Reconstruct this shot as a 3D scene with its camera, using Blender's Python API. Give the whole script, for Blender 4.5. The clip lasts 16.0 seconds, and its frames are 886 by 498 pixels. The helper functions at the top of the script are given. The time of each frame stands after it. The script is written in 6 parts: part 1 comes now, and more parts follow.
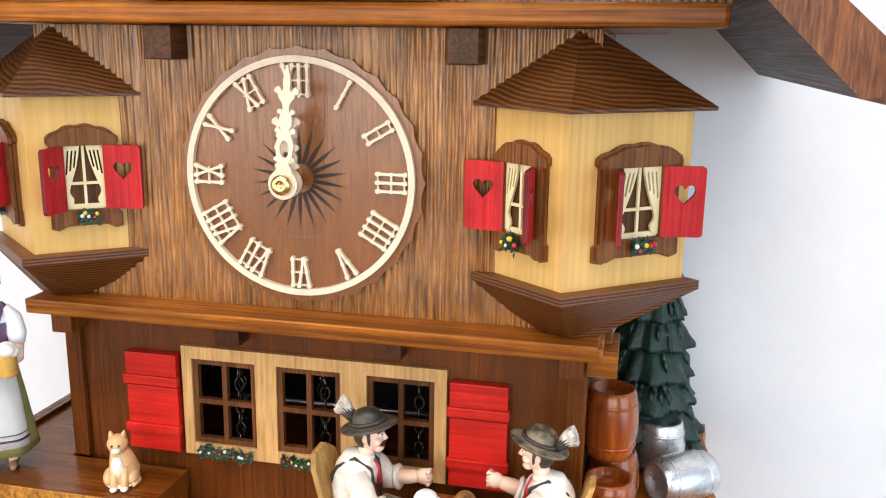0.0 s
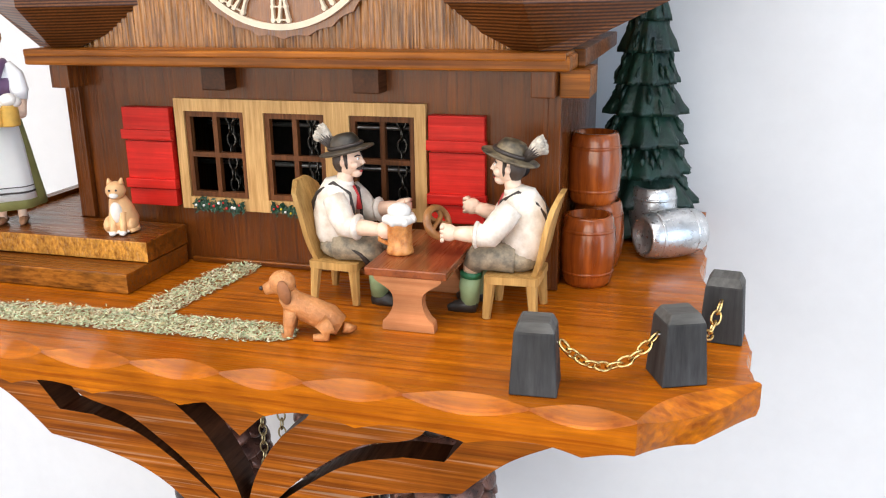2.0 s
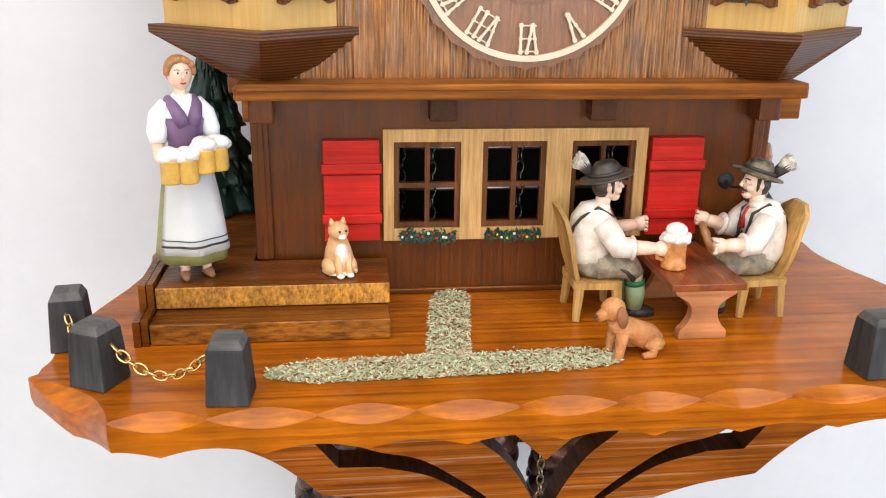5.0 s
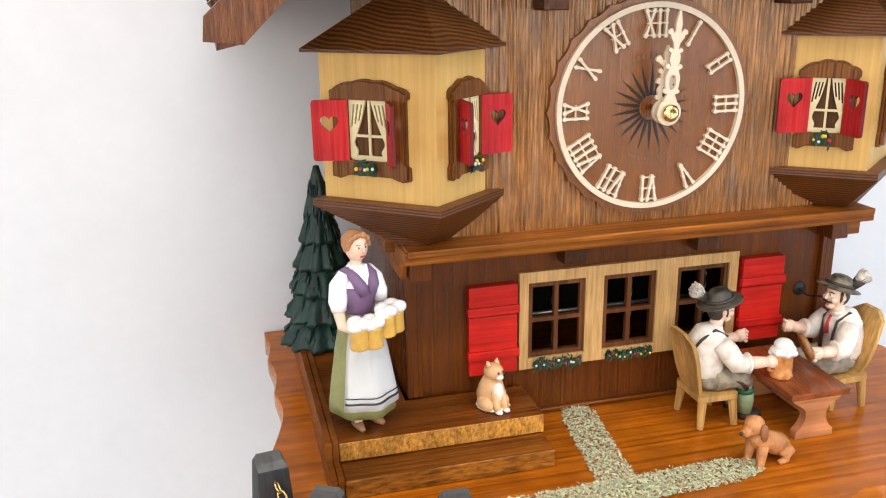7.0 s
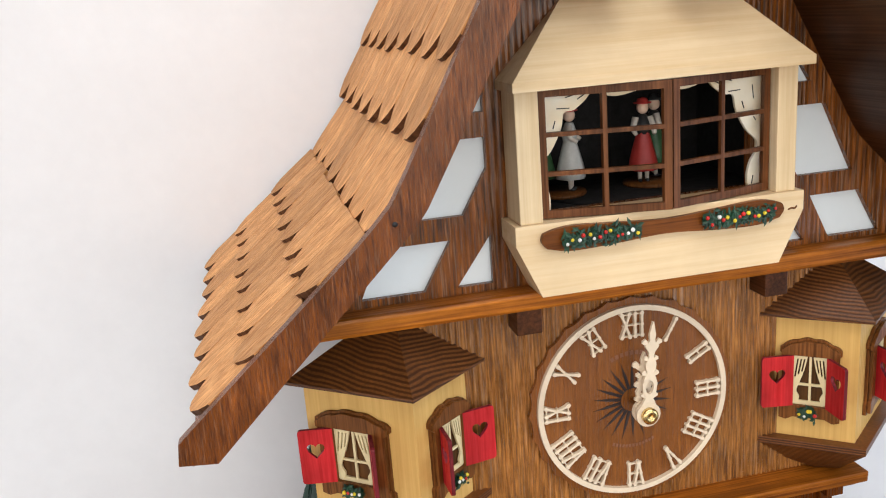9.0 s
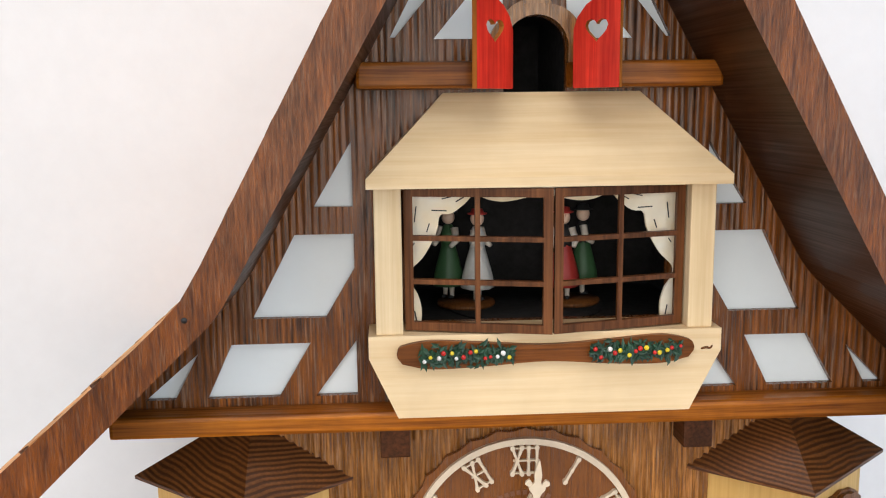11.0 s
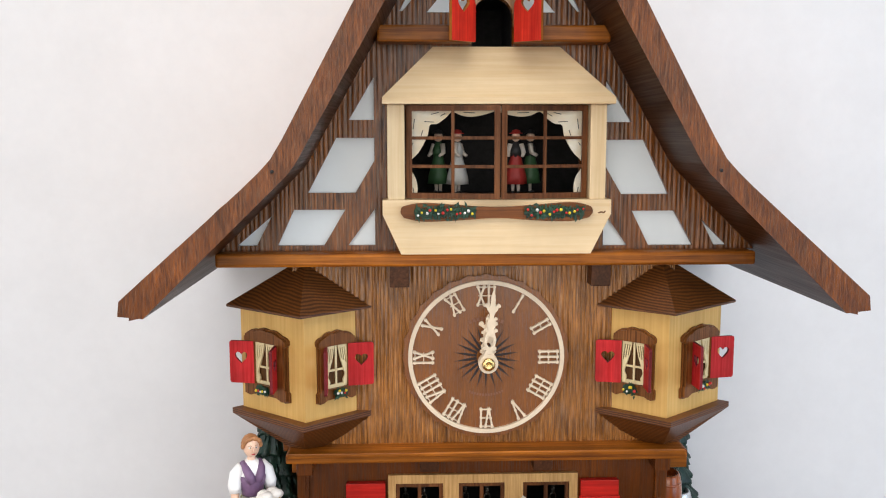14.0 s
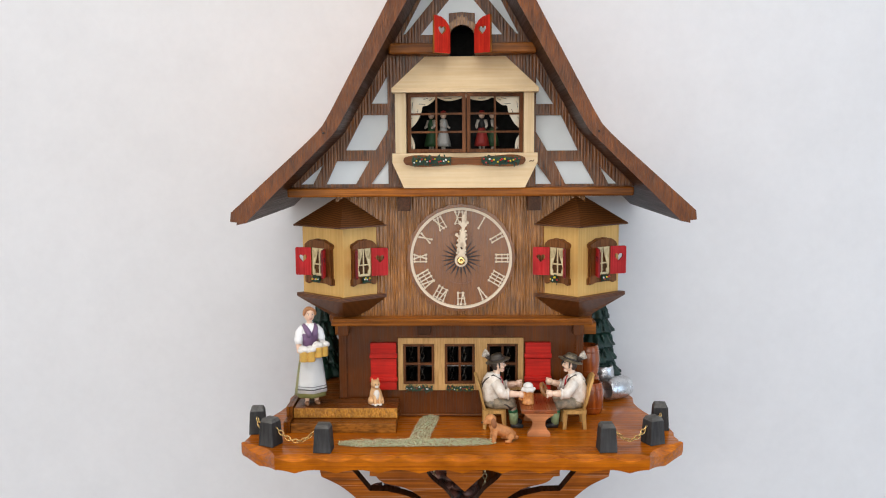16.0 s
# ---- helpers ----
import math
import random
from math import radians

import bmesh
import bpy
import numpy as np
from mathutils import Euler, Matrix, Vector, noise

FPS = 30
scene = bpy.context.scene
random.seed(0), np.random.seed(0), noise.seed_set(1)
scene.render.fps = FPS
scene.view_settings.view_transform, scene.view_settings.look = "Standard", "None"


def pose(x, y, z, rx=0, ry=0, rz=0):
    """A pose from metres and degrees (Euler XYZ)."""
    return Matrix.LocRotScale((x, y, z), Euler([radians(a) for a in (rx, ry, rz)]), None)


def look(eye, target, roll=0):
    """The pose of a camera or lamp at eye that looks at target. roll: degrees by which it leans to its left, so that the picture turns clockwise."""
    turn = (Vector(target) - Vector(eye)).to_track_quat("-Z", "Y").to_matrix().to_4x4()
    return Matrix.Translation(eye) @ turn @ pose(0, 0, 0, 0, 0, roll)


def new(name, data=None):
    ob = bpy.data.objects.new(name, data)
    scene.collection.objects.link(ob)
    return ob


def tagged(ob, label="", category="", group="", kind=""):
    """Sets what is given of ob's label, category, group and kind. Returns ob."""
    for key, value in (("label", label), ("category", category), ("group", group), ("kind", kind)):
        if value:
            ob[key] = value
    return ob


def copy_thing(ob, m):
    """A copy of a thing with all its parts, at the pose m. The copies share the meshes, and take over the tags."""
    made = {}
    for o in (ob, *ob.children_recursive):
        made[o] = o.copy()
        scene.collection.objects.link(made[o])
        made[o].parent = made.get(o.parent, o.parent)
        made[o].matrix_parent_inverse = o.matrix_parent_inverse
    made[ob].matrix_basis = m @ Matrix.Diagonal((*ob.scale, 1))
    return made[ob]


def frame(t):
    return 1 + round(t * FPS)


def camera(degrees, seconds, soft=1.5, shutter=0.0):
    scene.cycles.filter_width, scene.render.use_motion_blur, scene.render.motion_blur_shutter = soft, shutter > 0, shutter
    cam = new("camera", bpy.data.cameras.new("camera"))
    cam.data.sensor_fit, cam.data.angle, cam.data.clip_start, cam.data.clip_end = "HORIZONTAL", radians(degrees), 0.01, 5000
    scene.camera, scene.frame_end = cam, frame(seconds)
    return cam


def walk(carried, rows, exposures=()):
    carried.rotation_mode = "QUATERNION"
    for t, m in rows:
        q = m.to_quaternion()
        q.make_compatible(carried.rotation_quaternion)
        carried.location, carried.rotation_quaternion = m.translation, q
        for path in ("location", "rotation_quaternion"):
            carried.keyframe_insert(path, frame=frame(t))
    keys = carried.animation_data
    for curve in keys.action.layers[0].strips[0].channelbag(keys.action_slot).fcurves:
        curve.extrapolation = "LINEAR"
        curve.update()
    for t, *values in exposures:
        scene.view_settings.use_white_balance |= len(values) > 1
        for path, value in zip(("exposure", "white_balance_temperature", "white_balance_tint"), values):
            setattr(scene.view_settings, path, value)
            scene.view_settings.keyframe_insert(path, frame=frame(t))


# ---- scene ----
cam = camera(53.6, 16.0, 1.1)
PATH = [
    (0, (0.14, -0.344, 1.664), (-0.282, 1.558, 1.21), 0.8),
    (0.5, (0.157, -0.352, 1.63), (-0.31, 1.533, 1.151), 0.5),
    (1, (0.17, -0.353, 1.606), (-0.33, 1.513, 1.089), -0.2),
    (1.5, (0.181, -0.355, 1.591), (-0.345, 1.492, 1.034), -0.6),
    (2, (0.181, -0.364, 1.576), (-0.358, 1.473, 0.998), -0.8),
    (2.5, (0.158, -0.377, 1.565), (-0.362, 1.46, 0.967), -0.7),
    (3, (0.124, -0.387, 1.562), (-0.326, 1.465, 0.955), -0.6),
    (3.2, (0.107, -0.392, 1.565), (-0.282, 1.473, 0.955), -0.5),
    (5.3, (-0.106, -0.397, 1.605), (0.179, 1.476, 0.964), 0.9),
    (5.5, (-0.121, -0.398, 1.605), (0.207, 1.475, 0.985), 0.9),
    (6, (-0.16, -0.397, 1.62), (0.257, 1.46, 1.005), 1.0),
    (6.5, (-0.195, -0.395, 1.64), (0.28, 1.454, 1.042), 0.0),
    (7, (-0.209, -0.394, 1.673), (0.268, 1.454, 1.075), -1.0),
    (7.5, (-0.213, -0.391, 1.712), (0.261, 1.457, 1.112), -1.7),
    (8, (-0.204, -0.385, 1.754), (0.247, 1.467, 1.148), -2.5),
    (8.5, (-0.187, -0.382, 1.788), (0.235, 1.482, 1.198), -3.6),
    (9, (-0.17, -0.376, 1.806), (0.227, 1.511, 1.275), -4.5),
    (9.5, (-0.148, -0.363, 1.815), (0.197, 1.547, 1.334), -4.2),
    (10, (-0.112, -0.355, 1.809), (0.136, 1.588, 1.408), -3.0),
    (12.3, (-0.021, -0.362, 1.794), (0.032, 1.616, 1.501), 0.4),
    (12.5, (-0.019, -0.374, 1.792), (0.025, 1.605, 1.508), 0.3),
    (13, (-0.018, -0.419, 1.785), (0.013, 1.563, 1.519), 0.1),
    (13.5, (-0.031, -0.486, 1.766), (0.008, 1.499, 1.525), -0.0),
    (14, (-0.046, -0.555, 1.752), (0.021, 1.427, 1.493), -0.1),
    (14.5, (-0.036, -0.624, 1.74), (0.042, 1.359, 1.489), -0.4),
    (15, (-0.016, -0.707, 1.737), (0.028, 1.277, 1.484), -0.9),
    (15.5, (-0.007, -0.791, 1.726), (-0.006, 1.194, 1.488), -0.9),
    (16, (-0.001, -0.868, 1.72), (-0.038, 1.117, 1.486), -0.4),
]
EXPOSURES = [(0, 0.05), (3, -0.03), (5.5, -0.12), (6.5, -0.12), (8, -0.28), (9, -0.36), (10, -0.38), (12.5, -0.34), (13.5, -0.38), (14.5, -0.52), (16, -0.60)]
walk(cam, [(t, look(eye, target, roll)) for t, eye, target, roll in PATH], EXPOSURES)

# ---- light ----
world = bpy.data.worlds.new("sky")
scene.world = world
world.use_nodes = True
wn = world.node_tree
sky = wn.nodes.new("ShaderNodeTexSky")
sky.sky_type, sky.sun_disc = "NISHITA", False
sky.sun_elevation, sky.sun_rotation = radians(40), radians(200)
wn.nodes["Background"].inputs["Strength"].default_value = 0.12
wn.links.new(sky.outputs[0], wn.nodes["Background"].inputs["Color"])


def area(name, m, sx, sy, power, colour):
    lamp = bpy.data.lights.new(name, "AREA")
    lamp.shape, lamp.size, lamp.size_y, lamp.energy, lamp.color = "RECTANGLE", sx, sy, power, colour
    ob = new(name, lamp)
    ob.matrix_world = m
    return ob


WALL_Y = 0.176
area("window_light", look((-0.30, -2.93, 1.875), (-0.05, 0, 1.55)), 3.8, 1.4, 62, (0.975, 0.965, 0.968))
area("side_window_light", look((2.33, -1.35, 1.6), (0.1, 0, 1.55)), 1.5, 1.7, 33, (0.56, 0.76, 1.0))
area("west_window_light", look((-2.33, -0.95, 1.6), (-0.1, 0, 1.55)), 1.5, 1.7, 16, (1.0, 0.97, 0.96))
area("ceiling_light", look((-0.1, -0.75, 2.68), (-0.1, -0.72, 0)), 1.8, 0.9, 21, (1.0, 0.98, 0.97))


# ---- materials ----
def nodes_of(name):
    m = bpy.data.materials.new(name)
    m.use_nodes = True
    t = m.node_tree
    return m, t, t.nodes["Principled BSDF"]


def link(t, a, b):
    t.links.new(a, b)


def mapped(t, scale):
    c = t.nodes.new("ShaderNodeTexCoord")
    mp = t.nodes.new("ShaderNodeMapping")
    mp.inputs["Scale"].default_value = scale
    link(t, c.outputs["Object"], mp.inputs["Vector"])
    return mp.outputs["Vector"]


def noise_tex(t, vec, scale, detail=5.0, rough=0.6, distort=0.0):
    n = t.nodes.new("ShaderNodeTexNoise")
    n.inputs["Scale"].default_value, n.inputs["Detail"].default_value = scale, detail
    n.inputs["Roughness"].default_value, n.inputs["Distortion"].default_value = rough, distort
    link(t, vec, n.inputs["Vector"])
    return n.outputs["Fac"]


def ramp(t, fac, stops):
    r = t.nodes.new("ShaderNodeValToRGB")
    e = r.color_ramp.elements
    while len(e) < len(stops):
        e.new(0.5)
    for el, (p, c) in zip(e, stops):
        el.position, el.color = p, (*c, 1)
    link(t, fac, r.inputs["Fac"])
    return r.outputs["Color"]


def mixed(t, fac, a, b, mode="MIX"):
    m = t.nodes.new("ShaderNodeMix")
    m.data_type, m.blend_type = "RGBA", mode
    for sock, v in ((m.inputs[0], fac), (m.inputs[6], a), (m.inputs[7], b)):
        if hasattr(v, "is_output"):
            link(t, v, sock)
        elif isinstance(v, tuple):
            sock.default_value = (*v, 1)
        else:
            sock.default_value = v
    return m.outputs[2]


def bumped(t, b, height, dist, strength=1.0):
    n = t.nodes.new("ShaderNodeBump")
    n.inputs["Distance"].default_value, n.inputs["Strength"].default_value = dist, strength
    link(t, height, n.inputs["Height"])
    link(t, n.outputs["Normal"], b.inputs["Normal"])


def wood(name, dark, light, along="z", fine=700.0, long=22.0, rough=0.42, coat=0.0, bump=0.00012, vary=0.0, bands=0.35, pores=0.0, spec=0.22, bandf=0.13, mottle=1.0, ridges=0.0, tint=(1.0, 0.88, 0.74)):
    m, t, b = nodes_of(name)
    ax = "xyz".index(along)
    sc = [fine, fine, fine]
    sc[ax] = long
    fine_v = mapped(t, sc)
    if vary:
        oi, vm = t.nodes.new("ShaderNodeObjectInfo"), t.nodes.new("ShaderNodeVectorMath")
        sh = t.nodes.new("ShaderNodeMath")
        sh.operation, sh.inputs[1].default_value = "MULTIPLY", 37.0
        link(t, oi.outputs["Random"], sh.inputs[0])
        link(t, fine_v, vm.inputs[0])
        link(t, sh.outputs[0], vm.inputs[1])
        fine_v = vm.outputs[0]
    fine_n = noise_tex(t, fine_v, 1.0, 4, 0.65)
    sc2 = [fine * bandf] * 3
    sc2[ax] = long * 0.25
    band = noise_tex(t, mapped(t, sc2), 1.0, 3, 0.5, 0.4)
    stain = noise_tex(t, mapped(t, (28, 28, 28)), 1.0, 4, 0.6)
    mid = tuple((d + l) / 2 for d, l in zip(dark, light))
    c = ramp(t, fine_n, ((0.33, dark), (0.5, mid), (0.68, light)))
    shade = ramp(t, band, ((0.35, (1 - bands,) * 3), (0.65, (1 + bands * 0.6,) * 3)))
    c = mixed(t, 1.0, c, shade, "MULTIPLY")
    c = mixed(t, 1.0, c, ramp(t, stain, ((0.3, (1 - 0.34 * mottle, 1 - 0.37 * mottle, 1 - 0.40 * mottle)), (0.7, (1 + 0.18 * mottle,) * 3))), "MULTIPLY")
    if pores:
        sp = [fine * 1.3] * 3
        sp[ax] = long * 1.1
        pore = noise_tex(t, mapped(t, sp), 1.0, 2, 0.5)
        pf = ramp(t, pore, ((0.57, (0, 0, 0)), (0.66, (pores,) * 3)))
        c = mixed(t, pf, c, (0.58, 0.39, 0.25))
    if vary:
        o = t.nodes.new("ShaderNodeObjectInfo")
        c = mixed(t, 1.0, c, ramp(t, o.outputs["Random"], ((0.0, (1 - vary, 1 - vary * 1.1, 1 - vary * 1.2)), (1.0, (1 + vary, 1 + vary, 1 + vary)))), "MULTIPLY")
    link(t, c, b.inputs["Base Color"])
    link(t, ramp(t, fine_n, ((0.3, (rough + 0.12,) * 3), (0.7, (max(rough - 0.08, 0.05),) * 3))), b.inputs["Roughness"])
    b.inputs["Coat Weight"].default_value, b.inputs["Coat Roughness"].default_value = coat, 0.16
    b.inputs["Specular IOR Level"].default_value = spec
    b.inputs["Specular Tint"].default_value = (*tint, 1.0)
    b.inputs["Coat Tint"].default_value = (1.0, 0.90, 0.76, 1.0)
    if ridges:
        fine_n = waves(t, "x", 2 * math.pi / 0.0031, 9.0, (130, 130, 9), fine_n)
        bump = ridges
    bumped(t, b, fine_n, bump)
    return m


def waves(t, axis, k, swing, scale, add=None, lean=0.0):
    """A run of parallel lines along one axis, swung by a slow noise; 0 to 1."""
    sep = t.nodes.new("ShaderNodeSeparateXYZ")
    link(t, mapped(t, (1, 1, 1)), sep.inputs[0])
    n = noise_tex(t, mapped(t, scale), 1.0, 2, 0.5)

    def math_node(op, a, b):
        q = t.nodes.new("ShaderNodeMath")
        q.operation = op
        for sock, v in zip(q.inputs, (a, b)):
            if hasattr(v, "is_output"):
                link(t, v, sock)
            elif v is not None:
                sock.default_value = v
        return q.outputs[0]
    ph = math_node("ADD", math_node("MULTIPLY", sep.outputs["XYZ".index(axis.upper())], k), math_node("MULTIPLY", n, swing))
    if lean:
        ph = math_node("ADD", ph, math_node("MULTIPLY", sep.outputs[0], lean))
    w = math_node("ADD", math_node("MULTIPLY", math_node("SINE", ph, None), 0.5), 0.5)
    return math_node("ADD", w, math_node("MULTIPLY", add, 0.5)) if add is not None else w


def paint(name, colour, rough=0.5, spot=0.12, scale=260.0, bump=0.00006, metal=0.0, second=None, coat=0.0):
    m, t, b = nodes_of(name)
    n = noise_tex(t, mapped(t, (scale,) * 3), 1.0, 5, 0.62)
    n2 = noise_tex(t, mapped(t, (scale * 0.22,) * 3), 1.0, 3, 0.5)
    lo = second or tuple(v * (1 - spot * 2) for v in colour)
    c = ramp(t, n2, ((0.34, lo), (0.62, colour)))
    c = mixed(t, 1.0, c, ramp(t, n, ((0.3, (1 - spot,) * 3), (0.7, (1 + spot * 0.6,) * 3))), "MULTIPLY")
    link(t, c, b.inputs["Base Color"])
    link(t, ramp(t, n, ((0.3, (min(rough + 0.1, 1),) * 3), (0.7, (max(rough - 0.1, 0.04),) * 3))), b.inputs["Roughness"])
    b.inputs["Metallic"].default_value = metal
    b.inputs["Coat Weight"].default_value = coat
    bumped(t, b, n, bump)
    return m


M_wall = paint("wall_paint", (0.715, 0.717, 0.728), 0.75, 0.015, 90, 0.00008)
M_floor = wood("floor_boards", (0.16, 0.09, 0.05), (0.32, 0.2, 0.11), "y", 120, 5, 0.4)
M_ridge = wood("brushed_oak", (0.095, 0.030, 0.005), (0.50, 0.212, 0.055), "z", 900, 55, 0.21, 0.0, 0.00022, bands=0.22, pores=0.16, spec=0.62, tint=(1.0, 0.90, 0.78), mottle=1.0)
M_gable = wood("gable_oak", (0.022, 0.006, 0.001), (0.27, 0.086, 0.017), "z", 900, 45, 0.25, 0.0, 0.0003, bands=0.35, pores=0.18, spec=0.35, ridges=0.00016, tint=(1.0, 0.95, 0.9))
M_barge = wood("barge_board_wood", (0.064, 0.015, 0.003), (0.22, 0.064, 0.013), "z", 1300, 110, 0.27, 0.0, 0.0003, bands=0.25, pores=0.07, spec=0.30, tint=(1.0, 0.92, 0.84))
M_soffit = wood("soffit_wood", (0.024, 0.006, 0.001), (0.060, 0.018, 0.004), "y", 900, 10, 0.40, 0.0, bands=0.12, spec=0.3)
M_house = wood("dark_walnut_wood", (0.060, 0.013, 0.002), (0.170, 0.046, 0.007), "z", 1000, 18, 0.24, 0.0, bands=0.14, spec=0.38, mottle=0.8)
M_dial = wood("dial_walnut", (0.130, 0.038, 0.007), (0.30, 0.106, 0.024), "z", 1100, 40, 0.22, 0.0, bands=0.10, spec=0.7, mottle=0.5, tint=(1.0, 0.96, 0.92))
M_beam = wood("varnished_beam_wood", (0.150, 0.036, 0.002), (0.43, 0.138, 0.013), "x", 600, 14, 0.38, 0.1, bands=0.45, spec=0.2)
M_darkbeam = wood("dark_beam_wood", (0.10, 0.026, 0.004), (0.27, 0.083, 0.014), "x", 600, 14, 0.38, 0.1)
M_block = wood("beam_end_wood", (0.030, 0.008, 0.002), (0.085, 0.026, 0.008), "y", 600, 30, 0.42, 0.1)


def ring_wood(name, dark, light, k, swing, scale, sharp, lean=0.0):
    """Planed pine whose year rings lie as lines across the slope."""
    m, t, b = nodes_of(name)
    w = waves(t, "z", k, swing, scale, None, lean)
    fine = noise_tex(t, mapped(t, (700, 700, 1500)), 1.0, 3, 0.6)
    big = noise_tex(t, mapped(t, (40, 40, 60)), 1.0, 3, 0.6)
    mid = tuple((d * 0.3 + l * 0.7) for d, l in zip(dark, light))
    c = ramp(t, w, ((0.0, light), (sharp, mid), (0.5 + sharp / 2, dark), (1.0, dark)))
    c = mixed(t, 1.0, c, ramp(t, fine, ((0.3, (0.72, 0.72, 0.72)), (0.7, (1.25, 1.25, 1.25)))), "MULTIPLY")
    c = mixed(t, 1.0, c, ramp(t, big, ((0.3, (0.8, 0.78, 0.76)), (0.7, (1.15, 1.15, 1.15)))), "MULTIPLY")
    link(t, c, b.inputs["Base Color"])
    b.inputs["Roughness"].default_value = 0.42
    b.inputs["Specular IOR Level"].default_value = 0.35
    bumped(t, b, w, 0.00012, 0.5)
    return m


M_bayroof = ring_wood("bay_roof_wood", (0.056, 0.017, 0.0035), (0.150, 0.053, 0.012), 3700.0, 30.0, (22, 22, 30), 0.45, 500.0)
# brown that carries the shade seen behind the bay window curtains
M_paneback = wood("shaded_pane_wood", (0.055, 0.020, 0.005), (0.13, 0.055, 0.016), "z", 500, 12, 0.5)
M_console = ring_wood("console_wood", (0.045, 0.012, 0.002), (0.170, 0.058, 0.014), 4600.0, 6.0, (16, 16, 20), 0.40)
M_bay = wood("yellow_stained_wood", (0.60, 0.355, 0.105), (0.71, 0.445, 0.150), "z", 420, 7, 0.45, 0.08, 0.00003, bands=0.07, mottle=0.25)
M_pale = wood("pale_maple_wood", (0.70, 0.500, 0.275), (0.79, 0.610, 0.380), "x", 260, 9, 0.48, 0.05, 0.00003, bands=0.07, mottle=0.25)
M_palev = wood("pale_maple_upright", (0.70, 0.515, 0.29), (0.82, 0.650, 0.415), "z", 420, 9, 0.48, 0.05, 0.00003, bands=0.10, mottle=0.25)
M_base = wood("orange_varnished_pine", (0.30, 0.066, 0.002), (0.62, 0.185, 0.009), "x", 420, 4, 0.26, 0.28, 0.00003, bands=0.24, spec=0.14, bandf=0.6)
M_bracket = wood("orange_bracket_pine", (0.20, 0.044, 0.002), (0.46, 0.135, 0.012), "x", 520, 9, 0.34, 0.2, 0.00008, bands=0.30, bandf=0.8, pores=0.35, spec=0.2)
M_endgrain = wood("dark_cut_edge", (0.035, 0.012, 0.005), (0.075, 0.026, 0.010), "y", 500, 40, 0.5)
M_step = wood("step_wood", (0.085, 0.019, 0.002), (0.26, 0.080, 0.009), "x", 700, 12, 0.26, 0.2, bands=0.28, spec=0.2)
M_stepedge = wood("honey_step_edge", (0.24, 0.080, 0.008), (0.66, 0.31, 0.052), "z", 700, 420, 0.40, 0.1, bands=0.25, bandf=0.3, pores=0.2)
M_lowedge = wood("brown_step_edge", (0.12, 0.034, 0.003), (0.42, 0.155, 0.020), "x", 700, 150, 0.36, 0.15, bands=0.35)
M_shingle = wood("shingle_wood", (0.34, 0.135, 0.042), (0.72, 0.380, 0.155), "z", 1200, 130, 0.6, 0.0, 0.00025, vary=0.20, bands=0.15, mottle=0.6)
# stained end grain, with the shade of the downward butts in its colour
M_shingleend = wood("shaded_end_grain", (0.050, 0.018, 0.007), (0.13, 0.050, 0.020), "y", 700, 60, 0.65)
M_frame = wood("ochre_window_frame", (0.42, 0.225, 0.075), (0.66, 0.405, 0.165), "z", 700, 40, 0.5, 0.05, mottle=0.25, bands=0.12)
M_sash = wood("brown_sash_wood", (0.080, 0.024, 0.007), (0.19, 0.068, 0.022), "z", 800, 18, 0.48, 0.05)
M_surround = wood("brown_surround_wood", (0.090, 0.028, 0.006), (0.26, 0.095, 0.024), "z", 900, 22, 0.40, 0.05, bands=0.2)
M_chair = wood("oak_chair_wood", (0.40, 0.21, 0.060), (0.62, 0.37, 0.125), "z", 500, 16, 0.5, 0.05, mottle=0.25)
M_table = wood("cherry_table_wood", (0.19, 0.045, 0.013), (0.34, 0.100, 0.032), "y", 500, 16, 0.28, 0.4)
M_tableleg = wood("table_leg_wood", (0.42, 0.155, 0.060), (0.56, 0.245, 0.105), "x", 500, 16, 0.5, 0.05)
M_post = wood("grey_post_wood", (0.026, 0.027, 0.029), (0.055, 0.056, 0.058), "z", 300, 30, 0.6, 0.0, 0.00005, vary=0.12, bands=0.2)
# paler grey for the posts' top and chamfer faces
M_posttop = wood("pale_post_top", (0.085, 0.084, 0.081), (0.15, 0.147, 0.14), "x", 300, 60, 0.65, 0.0, 0.00006, bands=0.2)
M_barrel = wood("red_brown_barrel_wood", (0.17, 0.030, 0.004), (0.38, 0.090, 0.014), "z", 300, 9, 0.2, 0.5, 0.00002, spec=0.4)
M_red = wood("red_stained_wood", (0.44, 0.007, 0.006), (0.66, 0.022, 0.014), "x", 600, 20, 0.42, 0.05, 0.00012, bands=0.18)
M_redv = wood("red_door_wood", (0.46, 0.010, 0.006), (0.72, 0.040, 0.018), "z", 800, 24, 0.42, 0.05, 0.00012, bands=0.18)
M_bayred = wood("crimson_shutter_wood", (0.42, 0.010, 0.014), (0.60, 0.030, 0.036), "z", 800, 30, 0.5, 0.0, 0.0001, bands=0.15)
M_redside = wood("red_edge_wood", (0.10, 0.006, 0.010), (0.30, 0.03, 0.045), "z", 900, 10, 0.5)
M_orangeside = wood("orange_edge_wood", (0.42, 0.13, 0.022), (0.62, 0.23, 0.045), "z", 700, 12, 0.5)
M_white = paint("white_plaster_panel", (0.74, 0.785, 0.79), 0.4, 0.02, 60, 0.00002)
M_cream = paint("cream_dial_wood", (0.74, 0.60, 0.43), 0.45, 0.05, 300, 0.00003)
M_curtain = paint("cream_curtain_board", (0.80, 0.66, 0.37), 0.5, 0.04, 300, 0.00002)
